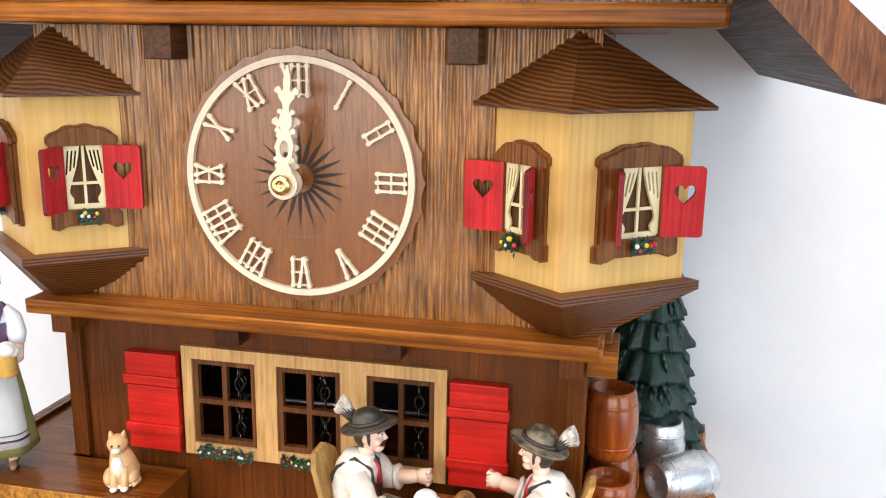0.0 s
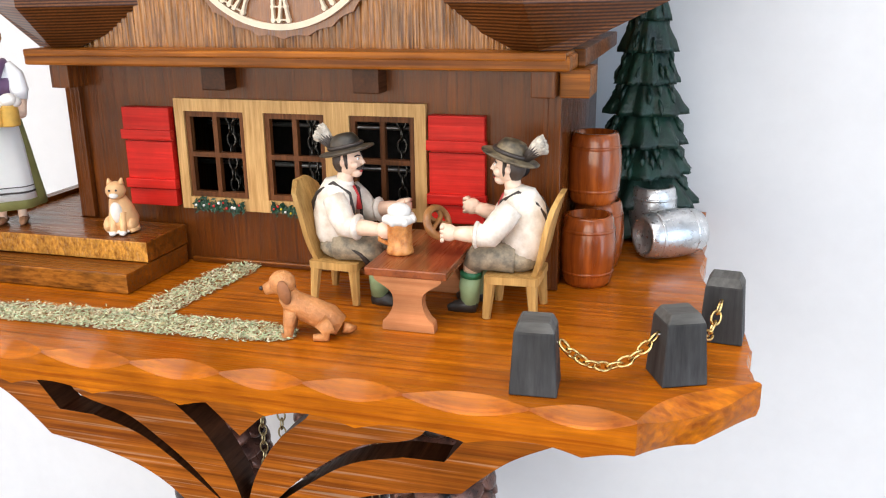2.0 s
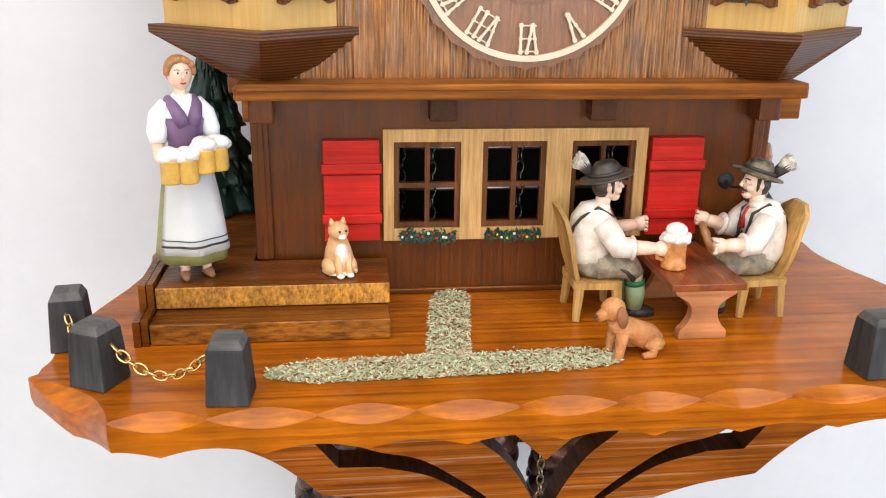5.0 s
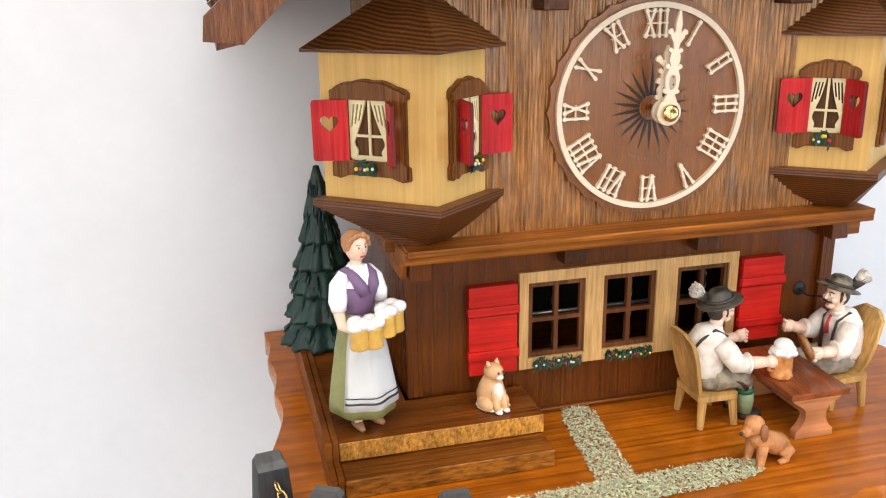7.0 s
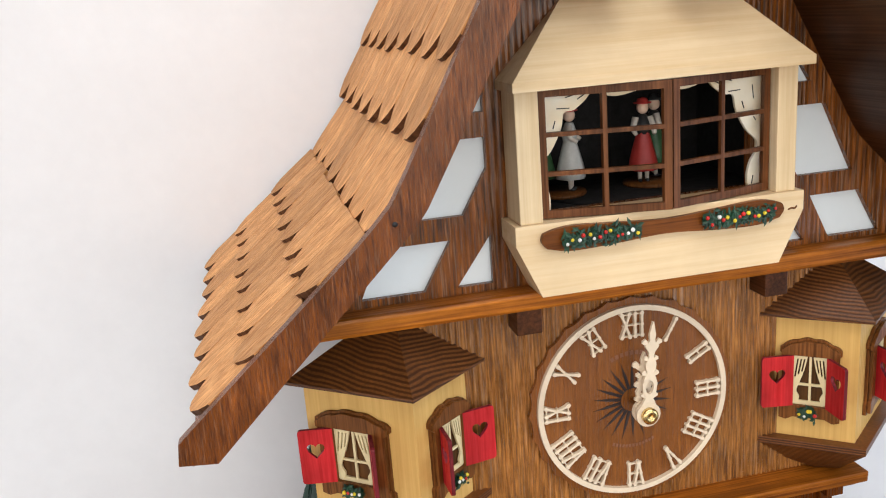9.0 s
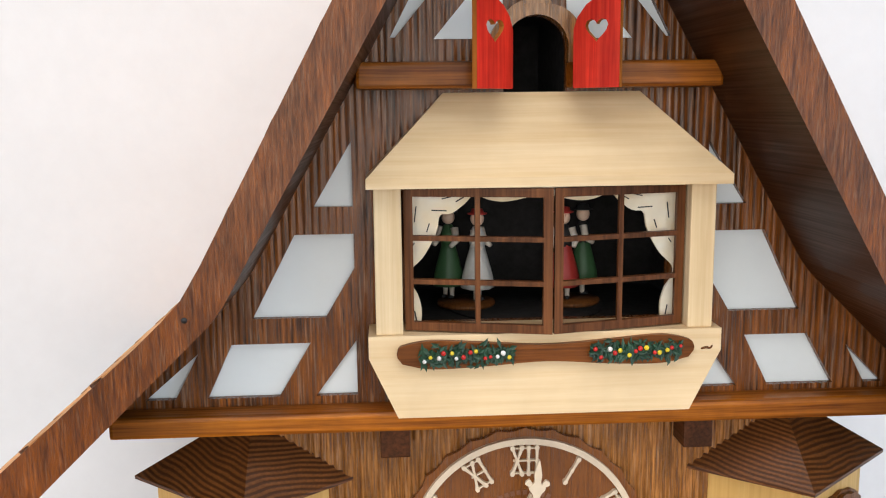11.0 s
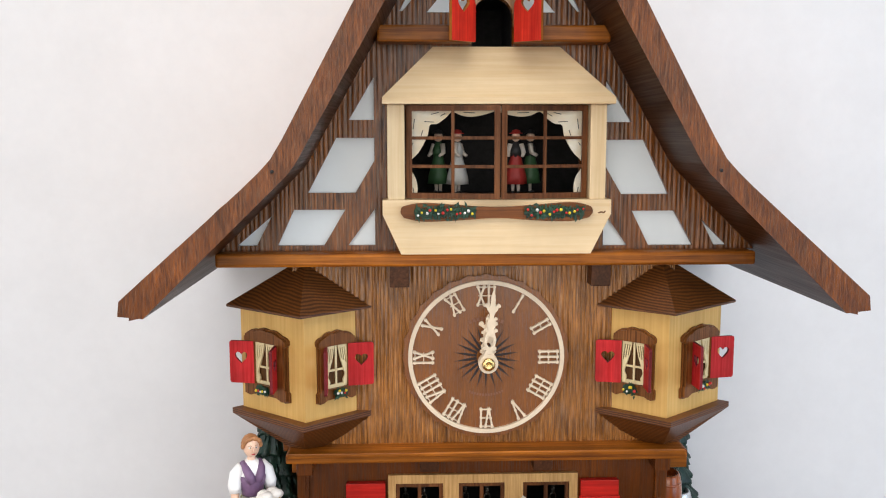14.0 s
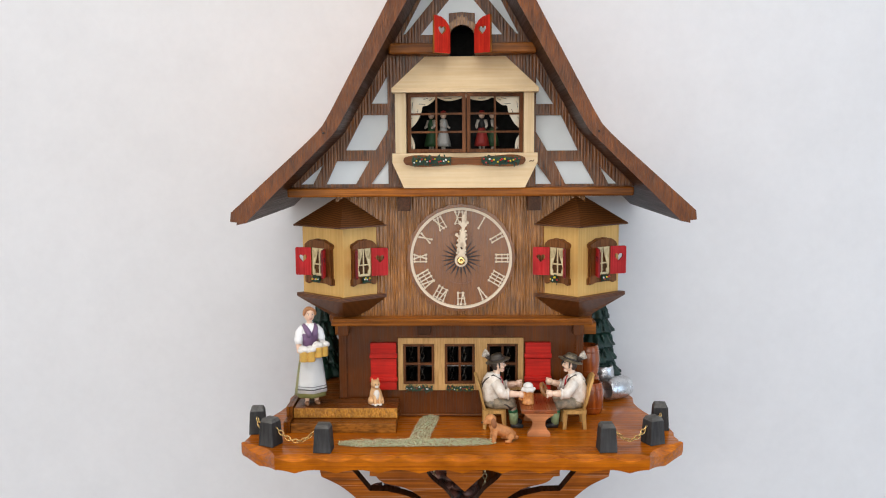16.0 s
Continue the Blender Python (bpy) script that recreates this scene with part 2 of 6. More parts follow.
M_curtainwhite = paint("white_curtain", (0.86, 0.82, 0.70), 0.5, 0.05, 160, 0.00002, second=(0.84, 0.64, 0.36))
M_ink = paint("black_line", (0.012, 0.01, 0.009), 0.6, 0.05)
M_burnt = paint("burnt_engraving", (0.022, 0.010, 0.006), 0.6, 0.1)
M_faint = paint("faint_print", (0.215, 0.085, 0.040), 0.5, 0.05)
M_brass = paint("brass", (0.83, 0.62, 0.26), 0.22, 0.06, 300, 0.00002, 1.0)
M_chain = paint("gold_chain", (0.78, 0.55, 0.22), 0.26, 0.08, 300, 0.00002, 1.0)
M_chaindark = paint("aged_brass_chain", (0.44, 0.36, 0.2), 0.32, 0.1, 300, 0.00002, 1.0)
M_chainblack = paint("blackened_chain", (0.10, 0.092, 0.08), 0.30, 0.1, 300, 0.00002, 1.0)
M_steel = paint("steel_eyelet", (0.5, 0.49, 0.47), 0.35, 0.1, 300, 0.00002, 1.0)
M_silver = paint("silver_keg_paint", (0.72, 0.72, 0.72), 0.32, 0.1, 500, 0.00012, 0.85)
M_leaf = paint("dark_green_leaf", (0.012, 0.060, 0.026), 0.5, 0.25, 500, 0.0001)
M_tree = paint("fir_green", (0.009, 0.042, 0.027), 0.42, 0.3, 480, 0.0005, second=(0.004, 0.018, 0.014))
M_trunk = paint("fir_trunk", (0.10, 0.055, 0.03), 0.7, 0.2)
M_fy, M_fr, M_fw = (paint("yellow_petal", (0.8, 0.6, 0.03)), paint("red_petal", (0.6, 0.02, 0.015)), paint("white_petal", (0.85, 0.83, 0.78)))
M_cone = paint("copper_cone", (0.19, 0.085, 0.060), 0.33, 0.3, 420, 0.0003, 0.5, second=(0.014, 0.009, 0.008))
# near-black, so that the gaps between the cone's scales come out dark
M_conecore = paint("near_black_core", (0.022, 0.016, 0.016), 0.4, 0.3, 420, 0.0003, 0.4)
# near-black colour that stands for the shade inside the hollows
M_dark = paint("inside_shade_black", (0.008, 0.006, 0.005), 0.8, 0.1)


def flakes_material():
    m, t, b = nodes_of("dried_grass")
    g = t.nodes.new("ShaderNodeNewGeometry")
    c = ramp(t, g.outputs["Random Per Island"], ((0.0, (0.56, 0.49, 0.27)), (0.18, (0.84, 0.78, 0.50)), (0.38, (0.42, 0.27, 0.12)), (0.50, (0.86, 0.80, 0.57)), (0.72, (0.42, 0.46, 0.25)), (0.84, (0.60, 0.71, 0.43))))
    link(t, c, b.inputs["Base Color"])
    b.inputs["Roughness"].default_value = 0.75
    return m


M_grass = flakes_material()

# ---- mesh helpers ----
Vc = Vector


def root(name, at, label, category, group="", kind=""):
    ob = new(name)
    ob.location = at
    ob.empty_display_size = 0.01
    return tagged(ob, label, category, group, kind)


def origin_of(ob):
    p = Vc((0, 0, 0))
    while ob is not None:
        p += ob.location
        ob = ob.parent
    return p


def finish(bm, name, mats):
    bmesh.ops.recalc_face_normals(bm, faces=bm.faces[:])
    me = bpy.data.meshes.new(name)
    bm.to_mesh(me)
    bm.free()
    for m in mats if isinstance(mats, (list, tuple)) else (mats,):
        me.materials.append(m)
    return me


def part(name, bm, mats, parent, label="", kind=""):
    """One mesh under a thing or part; the bmesh is in world coordinates while the thing stands at its place."""
    bm.transform(Matrix.Translation(-origin_of(parent)))
    ob = new(name, finish(bm, name, mats))
    ob.parent = parent
    return tagged(ob, label, kind=kind)


def solo(name, bm, mats, at, label, category, group="", kind=""):
    bm.transform(Matrix.Translation(-Vc(at)))
    ob = new(name, finish(bm, name, mats))
    ob.location = at
    return tagged(ob, label, category, group, kind)


def mark(bm, before, index, smooth):
    for f in list(bm.faces)[before:]:
        f.material_index, f.smooth = index, smooth


def box(bm, x0, x1, y0, y1, z0, z1, index=0, bevel=0.0, m=None):
    n = len(bm.faces)
    c = [bm.verts.new(v) for v in ((x0, y0, z0), (x1, y0, z0), (x1, y1, z0), (x0, y1, z0), (x0, y0, z1), (x1, y0, z1), (x1, y1, z1), (x0, y1, z1))]
    fs = [bm.faces.new([c[i] for i in q]) for q in ((3, 2, 1, 0), (4, 5, 6, 7), (0, 1, 5, 4), (1, 2, 6, 5), (2, 3, 7, 6), (3, 0, 4, 7))]
    vs = c
    if bevel:
        es = list({e for f in fs for e in f.edges})
        bmesh.ops.bevel(bm, geom=es, offset=bevel, segments=2, affect="EDGES", profile=0.6)
        vs = list({v for f in list(bm.faces)[n:] for v in f.verts})
    if m is not None:
        bmesh.ops.transform(bm, matrix=m, verts=[v for v in vs if v.is_valid])
    mark(bm, n, index, False)
    return bm


def boxed(*a, **k):
    return box(bmesh.new(), *a, **k)


def sheet(bm, outline, holes, place, depth, index=0):
    """A flat plate with holes: outline and holes are lists of (u, v); place(u, v, w) gives the point; w runs from 0 to depth."""
    n = len(bm.faces)
    edges = []
    for loop in (outline, *holes):
        vs = [bm.verts.new((u, v, 0)) for u, v in loop]
        edges += [bm.edges.new((vs[i], vs[(i + 1) % len(vs)])) for i in range(len(vs))]
    bmesh.ops.triangle_fill(bm, edges=edges, use_beauty=True, use_dissolve=False)
    faces = list(bm.faces)[n:]
    r = bmesh.ops.extrude_face_region(bm, geom=faces)
    top = [g for g in r["geom"] if isinstance(g, bmesh.types.BMVert)]
    for v in top:
        v.co.z = depth
    for v in {v for f in list(bm.faces)[n:] for v in f.verts}:
        v.co = Vc(place(*v.co))
    bmesh.ops.recalc_face_normals(bm, faces=list(bm.faces)[n:])
    bm.normal_update()
    mark(bm, n, index, False)
    return bm


def front(y):
    """Places a plate facing the viewer: its face at y, its depth towards the wall."""
    return lambda u, v, w: (u, y + w, v)


def rect(x0, x1, z0, z1):
    return [(x0, z0), (x1, z0), (x1, z1), (x0, z1)]


def ring_pts(cx, cz, r, n=32, start=0.0):
    return [(cx + r * math.cos(start + 2 * math.pi * i / n), cz + r * math.sin(start + 2 * math.pi * i / n)) for i in range(n)]


def heart(cx, cz, s):
    out = []
    for i in range(20):
        a = 2 * math.pi * i / 20
        out.append((cx + s * math.sin(a) ** 3, cz + s * (0.85 * math.cos(a) - 0.32 * math.cos(2 * a) - 0.13 * math.cos(3 * a) - 0.04 * math.cos(4 * a) + 0.1)))
    return out


def smooth_line(points, per=6):
    """A Catmull-Rom line through the points."""
    p = [Vc((*q, 0)) if len(q) == 2 else Vc(q) for q in points]
    p = [2 * p[0] - p[1], *p, 2 * p[-1] - p[-2]]
    out = []
    for i in range(1, len(p) - 2):
        for k in range(per):
            t = k / per
            a, b, c, d = p[i - 1:i + 3]
            out.append(0.5 * (2 * b + (c - a) * t + (2 * a - 5 * b + 4 * c - d) * t * t + (3 * b - a - 3 * c + d) * t ** 3))
    out.append(p[-2])
    return [tuple(q)[:len(points[0])] for q in out]


def tube(bm, pts, radii, seg=10, index=0, smooth=True, cap=True, squash=1.0):
    n = len(bm.faces)
    pts = [Vc(p) for p in pts]
    radii = [radii] * len(pts) if isinstance(radii, (int, float)) else radii
    rows, up = [], None
    for i, p in enumerate(pts):
        d = (pts[min(i + 1, len(pts) - 1)] - pts[max(i - 1, 0)]).normalized()
        if up is None:
            up = d.orthogonal().normalized()
        up = (up - d * up.dot(d)).normalized()
        side = d.cross(up)
        rows.append([bm.verts.new(p + radii[i] * (math.cos(a) * up + squash * math.sin(a) * side)) for a in (2 * math.pi * k / seg for k in range(seg))])
    for a, b in zip(rows, rows[1:]):
        for k in range(seg):
            bm.faces.new((a[k], a[(k + 1) % seg], b[(k + 1) % seg], b[k]))
    if cap:
        bm.faces.new(rows[0][::-1])
        bm.faces.new(rows[-1])
    mark(bm, n, index, smooth)
    return bm


def ball(bm, c, r, index=0, m=None, u=14, v=9):
    n = len(bm.faces)
    r = (r, r, r) if isinstance(r, (int, float)) else r
    mat = Matrix.Translation(c) @ (m or Matrix()) @ Matrix.Diagonal((*r, 1))
    bmesh.ops.create_uvsphere(bm, u_segments=u, v_segments=v, radius=1.0, matrix=mat)
    mark(bm, n, index, True)
    return bm


def lathe(bm, prof, at, seg=24, index=0, m=None, smooth=True, wob=None):
    """Turns a profile of (radius, height) round the upright axis at a point."""
    n = len(bm.faces)
    mt = Matrix.Translation(at) @ (m or Matrix())
    rows = []
    for r, z in prof:
        row = []
        for k in range(seg):
            a = 2 * math.pi * k / seg
            rr = r * (wob(a, z) if wob else 1.0)
            row.append(bm.verts.new(mt @ Vc((rr * math.cos(a), rr * math.sin(a), z))))
        rows.append(row)
    for a, b in zip(rows, rows[1:]):
        for k in range(seg):
            bm.faces.new((a[k], a[(k + 1) % seg], b[(k + 1) % seg], b[k]))
    if prof[0][0] > 1e-5:
        bm.faces.new(rows[0][::-1])
    if prof[-1][0] > 1e-5:
        bm.faces.new(rows[-1])
    mark(bm, n, index, smooth)
    return bm


# ---- the room ----
def room():
    x0, x1, y0, z1 = -2.4, 2.4, -3.0, 2.7
    tagged(new("wall_north", finish(boxed(x0, x1, WALL_Y, WALL_Y + 0.12, 0, z1), "wall_north", M_wall)), "plain matt white painted wall", "wall", kind="structure")
    bm = sheet(bmesh.new(), rect(y0, WALL_Y, 0, z1), [rect(-1.75, -0.15, 0.75, 2.45)], lambda u, v, w: (x0 - 0.12 + w, u, v), 0.12)
    tagged(new("wall_west", finish(bm, "wall_west", M_wall)), "plain white wall with a tall window opening", "wall", kind="structure")
    bm = sheet(bmesh.new(), rect(y0, WALL_Y, 0, z1), [rect(-2.1, -0.6, 0.75, 2.45)], lambda u, v, w: (x1 + w, u, v), 0.12)
    tagged(new("wall_east", finish(bm, "wall_east", M_wall)), "plain white wall with a window opening", "wall", kind="structure")
    hole = rect(-2.30, 1.70, 1.15, 2.60)
    bm = sheet(bmesh.new(), rect(x0, x1, 0, z1), [hole], front(y0 - 0.12), 0.12)
    tagged(new("wall_south", finish(bm, "wall_south", M_wall)), "plain white wall with a wide window opening", "wall", kind="structure")
    tagged(new("floor", finish(boxed(x0, x1, y0, WALL_Y, -0.1, 0), "floor", M_floor)), "brown wooden plank floor", "floor", kind="structure")
    tagged(new("ceiling", finish(boxed(x0, x1, y0, WALL_Y, z1, z1 + 0.1), "ceiling", M_wall)), "plain white ceiling", "ceiling", kind="structure")


room()

# ---- the clock ----
Z0 = 1.442
clock = root("cuckoo_clock", (0, 0, Z0), "large carved wooden chalet cuckoo clock hanging on a white wall", "clock")


def base_outline():
    """The board's outline as stretches; each stretch is one carved hollow."""
    right = [[(0.169, -0.1065), (0.181, -0.093), (0.195, -0.081), (0.2085, -0.067)], [(0.2085, -0.067), (0.2058, -0.052), (0.2065, -0.038)],
             [(0.2065, -0.038), (0.2055, -0.018), (0.2000, 0.004), (0.1915, 0.030)], [(0.1915, 0.030), (0.1885, 0.055), (0.1900, 0.080)],
             [(0.1900, 0.080), (0.1885, 0.105), (0.1905, 0.128)], [(0.1905, 0.128), (0.1890, 0.150), (0.1895, WALL_Y - 0.002)]]
    rng = random.Random(3)
    xs = [-0.169 + 0.338 * i / 9 + (rng.uniform(-0.004, 0.004) if 0 < i < 9 else 0) for i in range(10)]
    runs = [[(a, -0.1065), ((a + b) / 2, -0.1060), (b, -0.1065)] for a, b in zip(xs, xs[1:])]
    runs += right + [[(0.1895, WALL_Y - 0.002), (0, WALL_Y - 0.002), (-0.1895, WALL_Y - 0.002)]]
    return runs + [[(-x, y) for x, y in reversed(r)] for r in reversed(right)]


def base():
    """The board: a flat top, a carved bevel of pointed hollows, and an undulating lower edge."""
    line, phase = [], []
    for r in base_outline():
        pts = []
        n = 12
        fine = smooth_line(r, 12)
        for k in range(n):
            q = k / n * (len(fine) - 1)
            i = int(q)
            a, b = Vc(fine[i]), Vc(fine[min(i + 1, len(fine) - 1)])
            line.append(a + (b - a) * (q - i))
            phase.append(math.sin(math.pi * k / n))
    n = len(line)
    bm = bmesh.new()
    cen = Vc((0, 0.02))
    rows = []
    for depth, z, zw, low in ((0.0062, 0.0, 0.0, 0), (0.0, -0.0006, -0.0046, 0), (0.0, -0.0090, 0.0, 0), (0.0010, -0.0162, 0.0034, 1)):
        row = []
        for i, p in enumerate(line):
            d = (line[(i + 1) % n] - line[i - 1]).normalized()
            inn = Vc((-d.y, d.x))
            if inn.dot(cen - p) < 0 and p.y < 0.0:
                inn = (cen - p).normalized()
            w = phase[i] if p.y < 0.16 else 0.0
            wl = phase[(i + 6) % n] if p.y < 0.16 else 0.0
            k = 0.0007 + depth * w * (1.0 if p.y < -0.06 else 0.16) if depth > 0.005 else depth
            q = p + inn * k
            row.append(bm.verts.new((q.x, q.y, Z0 + z + zw * (wl if low else w))))
        rows.append(row)
    for a, b in zip(rows, rows[1:]):
        for k in range(n):
            bm.faces.new((a[k], a[(k + 1) % n], b[(k + 1) % n], b[k])).smooth = True
    for r, z in ((rows[0], Z0), (rows[-1], Z0 - 0.0162)):
        mid = bm.verts.new((0, 0.03, z))
        for k in range(n):
            bm.faces.new((r[k], r[(k + 1) % n], mid))
    for r in (rows[0], rows[1], rows[-1]):
        for a, b in zip(r, r[1:] + r[:1]):
            bm.edges.get((a, b)).smooth = False
    for i in range(n):
        if i % 12 == 0:
            for a, b in zip(rows, rows[1:]):
                bm.edges.get((a[i], b[i])).smooth = False
    return part("base_board", bm, M_base, clock, "orange varnished pine board with a carved wavy edge")


base()


def bracket():
    cx, y = 0.003, -0.068
    half = [(0.140, 1.4258)] + smooth_line([(0.136, 1.4085), (0.119, 1.3998), (0.107, 1.3905), (0.0972, 1.3812)], 6)
    half += smooth_line([(0.0972, 1.3812), (0.070, 1.377), (0.046, 1.369), (0.027, 1.355), (0.008, 1.334)], 6)[1:]
    half += [(0.008, 1.28)]
    outline = [(cx + x, z) for x, z in half] + [(cx - x, z) for x, z in reversed(half)]
    up = smooth_line([(0.090, 1.4275), (0.081, 1.405), (0.056, 1.397), (0.040, 1.387), (0.025, 1.375), (0.008, 1.357)], 5)
    low = smooth_line([(0.008, 1.357), (0.032, 1.376), (0.051, 1.388), (0.073, 1.394)], 5)[1:]
    low += [(0.0905, 1.3945), (0.107, 1.4155), (0.107, 1.4275)]
    s1 = [(cx + x, z) for x, z in up[:1] + [(0.090, 1.409)] + up[4:] + low]
    s3 = [(2 * cx - x, z) for x, z in s1]
    side = smooth_line([(0.0385, 1.4245), (0.034, 1.409), (0.018, 1.394), (0.0065, 1.376), (0.0, 1.357)], 5)
    mid = [(cx + x, z) for x, z in side] + [(cx - x, z) for x, z in reversed(side[:-1])]
    mid += [(cx - 0.017, 1.4245), (cx - 0.017, 1.409), (cx - 0.0085, 1.4015), (cx, 1.3935), (cx + 0.0085, 1.4015), (cx + 0.017, 1.409), (cx + 0.017, 1.4245)]
    for s in (s1, s3):
        for i, (x, z) in enumerate(s):
            s[i] = (x, min(z, 1.4245))
    bm = sheet(bmesh.new(), outline, [s1, s3, mid], front(y), 0.014)
    for f in bm.faces:
        if abs(f.normal.y) < 0.5 and -0.10 < f.calc_center_median().x < 0.107:
            f.material_index = 1
    part("support_bracket", bm, [M_bracket, M_endgrain], clock, "fretworked pine bracket with curved slots")
    part("back_board", boxed(-0.055, 0.060, 0.10, 0.112, 1.30, 1.4268), M_house, clock)


bracket()


def window_rects():
    return [(-0.0590, -0.0270), (-0.0165, 0.0145), (0.0270, 0.0585)]


def lower_house():
    holes = [rect(a, b, 1.4765, 1.5190) for a, b in window_rects()]
    bm = sheet(bmesh.new(), rect(-0.124, 0.124, Z0 + 0.0005, 1.5435), holes, front(0.0130), 0.004)
    part("lower_front_wall", bm, M_house, clock, "dark walnut front wall of the inn")
    for x in (-0.124, 0.120):
        part("lower_side_wall", boxed(x, x + 0.004, 0.0172, 0.148, Z0 + 0.0005, 1.5435), M_house, clock)
    # the inn's inner shade is put into this wall's near-black colour
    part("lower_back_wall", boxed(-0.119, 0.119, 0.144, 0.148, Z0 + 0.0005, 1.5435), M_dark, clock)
    part("skirting_strip", boxed(-0.062, 0.119, 0.0105, 0.0128, Z0 + 0.0003, Z0 + 0.003, bevel=0.0005), M_step, clock)
    for sx in (-1, 1):
        bm = bmesh.new()
        x = 0.1180 * sx
        for k, w in ((0, 0.0016), (0.0027, 0.0014), (0.0052, 0.0012)):
            xx = x + sx * (0.0052 - k)
            box(bm, xx - w, xx + w, 0.0095, 0.0129, Z0 + (0.0206 if sx < 0 else 0.0005), 1.5435, 0, 0.0005)
        part("corner_moulding", bm, M_house, clock)
    # window frame, sashes, shutters
    bm = sheet(bmesh.new(), rect(-0.0640, 0.0640, 1.4705, 1.5250), holes, front(0.0100), 0.0028)
    frame_ob = part("window_frame", bm, M_frame, clock, "ochre wooden frame round three windows")
    for a, b in window_rects():
        c, w = (a + b) / 2, (b - a) / 2
        z0, z1, t = 1.4767, 1.5188, 0.0026
        zm = (z0 + z1) / 2
        hs = [rect(a + t, c - 0.0012, z0 + t, zm - 0.0012), rect(c + 0.0012, b - t, z0 + t, zm - 0.0012), rect(a + t, c - 0.0012, zm + 0.0012, z1 - t), rect(c + 0.0012, b - t, zm + 0.0012, z1 - t)]
        bm = sheet(bmesh.new(), rect(a + 0.0002, b - 0.0002, z0, z1), hs, front(0.0112), 0.0030)
        part("sash", bm, M_sash, frame_ob, "dark brown sash with four openings")
    for x0, x1, z0, z1 in ((-0.0925, -0.0655, 1.4715, 1.5205), (0.0655, 0.0920, 1.4715, 1.5205)):
        h = z1 - z0
        sh = part("red_shutter", boxed(x0 + 0.0006, x1 - 0.0006, 0.0098, 0.0128, z0, z1, bevel=0.0004), M_red, clock, "bright red slatted wooden shutter")
        for f0, f1, d in ((0.0, 0.17, 0.0076), (0.27, 0.66, 0.0080), (0.76, 1.0, 0.0076)):
            part("slat", boxed(x0 + 0.0003, x1 - 0.0003, d, 0.0099, z0 + f0 * h, z0 + f1 * h, bevel=0.0005), M_red, sh)
        for f in (0.20, 0.70):
            part("batten", boxed(x0 - 0.0006, x1 + 0.0006, 0.0062, 0.0099, z0 + f * h - 0.001, z0 + f * h + 0.0038, bevel=0.0006), M_red, sh)
    # ledge beam, beam ends
    bm = bmesh.new()
    box(bm, -0.129, 0.131, -0.0110, 0.012, 1.5418, 1.5482, 0, 0.0012)
    box(bm, -0.1275, 0.1295, -0.0128, 0.0125, 1.5462, 1.5494, 0, 0.0008)
    part("ledge_beam", bm, M_beam, clock, "varnished ledge beam under the dial storey")
    for x in (-0.1185, -0.0365, 0.039, 0.1185):
        w = 0.0052 if abs(x) > 0.1 else 0.0062
        part("beam_end", boxed(x - w, x + w, -0.001 if abs(x) > 0.1 else 0.002, 0.0128, 1.5300, 1.5416, bevel=0.0006), M_block if abs(x) < 0.1 else M_house, clock)
    for sx in (-1, 1):
        x = sorted((sx * 0.1242, sx * (0.137 if sx > 0 else 0.1275)))
        part("beam_end", boxed(x[0], x[1], 0.006, 0.032, 1.5295, 1.5416, bevel=0.0006), M_beam, clock)
        x = sorted((sx * 0.1250, sx * 0.134))
        part("side_ledge", boxed(x[0], x[1], 0.013, 0.15, 1.5418, 1.5494, bevel=0.0008), M_darkbeam, clock)


lower_house()


def upper_house():
    """The dial storey: its front is really ridged, groove by groove."""
    bm = bmesh.new()
    x0, x1, z0, z1, step = -0.124, 0.124, 1.5490, 1.6705, 0.00034
    nx, nz = int((x1 - x0) / step), 16
    grid = []
    for j in range(nz + 1):
        z = z0 + (z1 - z0) * j / nz
        row = []
        for i in range(nx + 1):
            x = x0 + (x1 - x0) * i / nx
            wob = 0.9 * noise.noise(Vc((x * 90, z * 7, 3))) + 0.25 * noise.noise(Vc((x * 400, z * 25, 8)))
            amp = 0.00046 + 0.00034 * noise.noise(Vc((x * 160, z * 14, 5)))
            d = amp * math.cos(2 * math.pi * (x / 0.0030 + wob)) + 0.00012 * noise.noise(Vc((x * 2600, z * 60, 1)))
            row.append(bm.verts.new((x, 0.0050 + d, z)))
        grid.append(row)
    for j in range(nz):
        for i in range(nx):
            bm.faces.new((grid[j][i], grid[j][i + 1], grid[j + 1][i + 1], grid[j + 1][i])).smooth = True
    box(bm, x0, x1, 0.0058, 0.148, z0, z1)
    part("dial_storey_wall", bm, M_ridge, clock, "ridged brushed oak wall round the dial")
    for x in (-0.0550, 0.0725):
        part("beam_end", boxed(x - 0.0062, x + 0.0062, -0.0105, 0.0035, 1.6565, 1.6705, bevel=0.0006), M_block, clock)
    bm = bmesh.new()
    box(bm, -0.168, 0.168, -0.0185, -0.002, 1.6708, 1.6795, 0, 0.0018)
    box(bm, -0.150, 0.150, -0.0020, 0.150, 1.6708, 1.6760, 0)
    part("eaves_beam", bm, M_beam, clock, "varnished beam across the foot of the gable")


upper_house()


# ---- dial ----
DC = (0.0008, 1.6082)


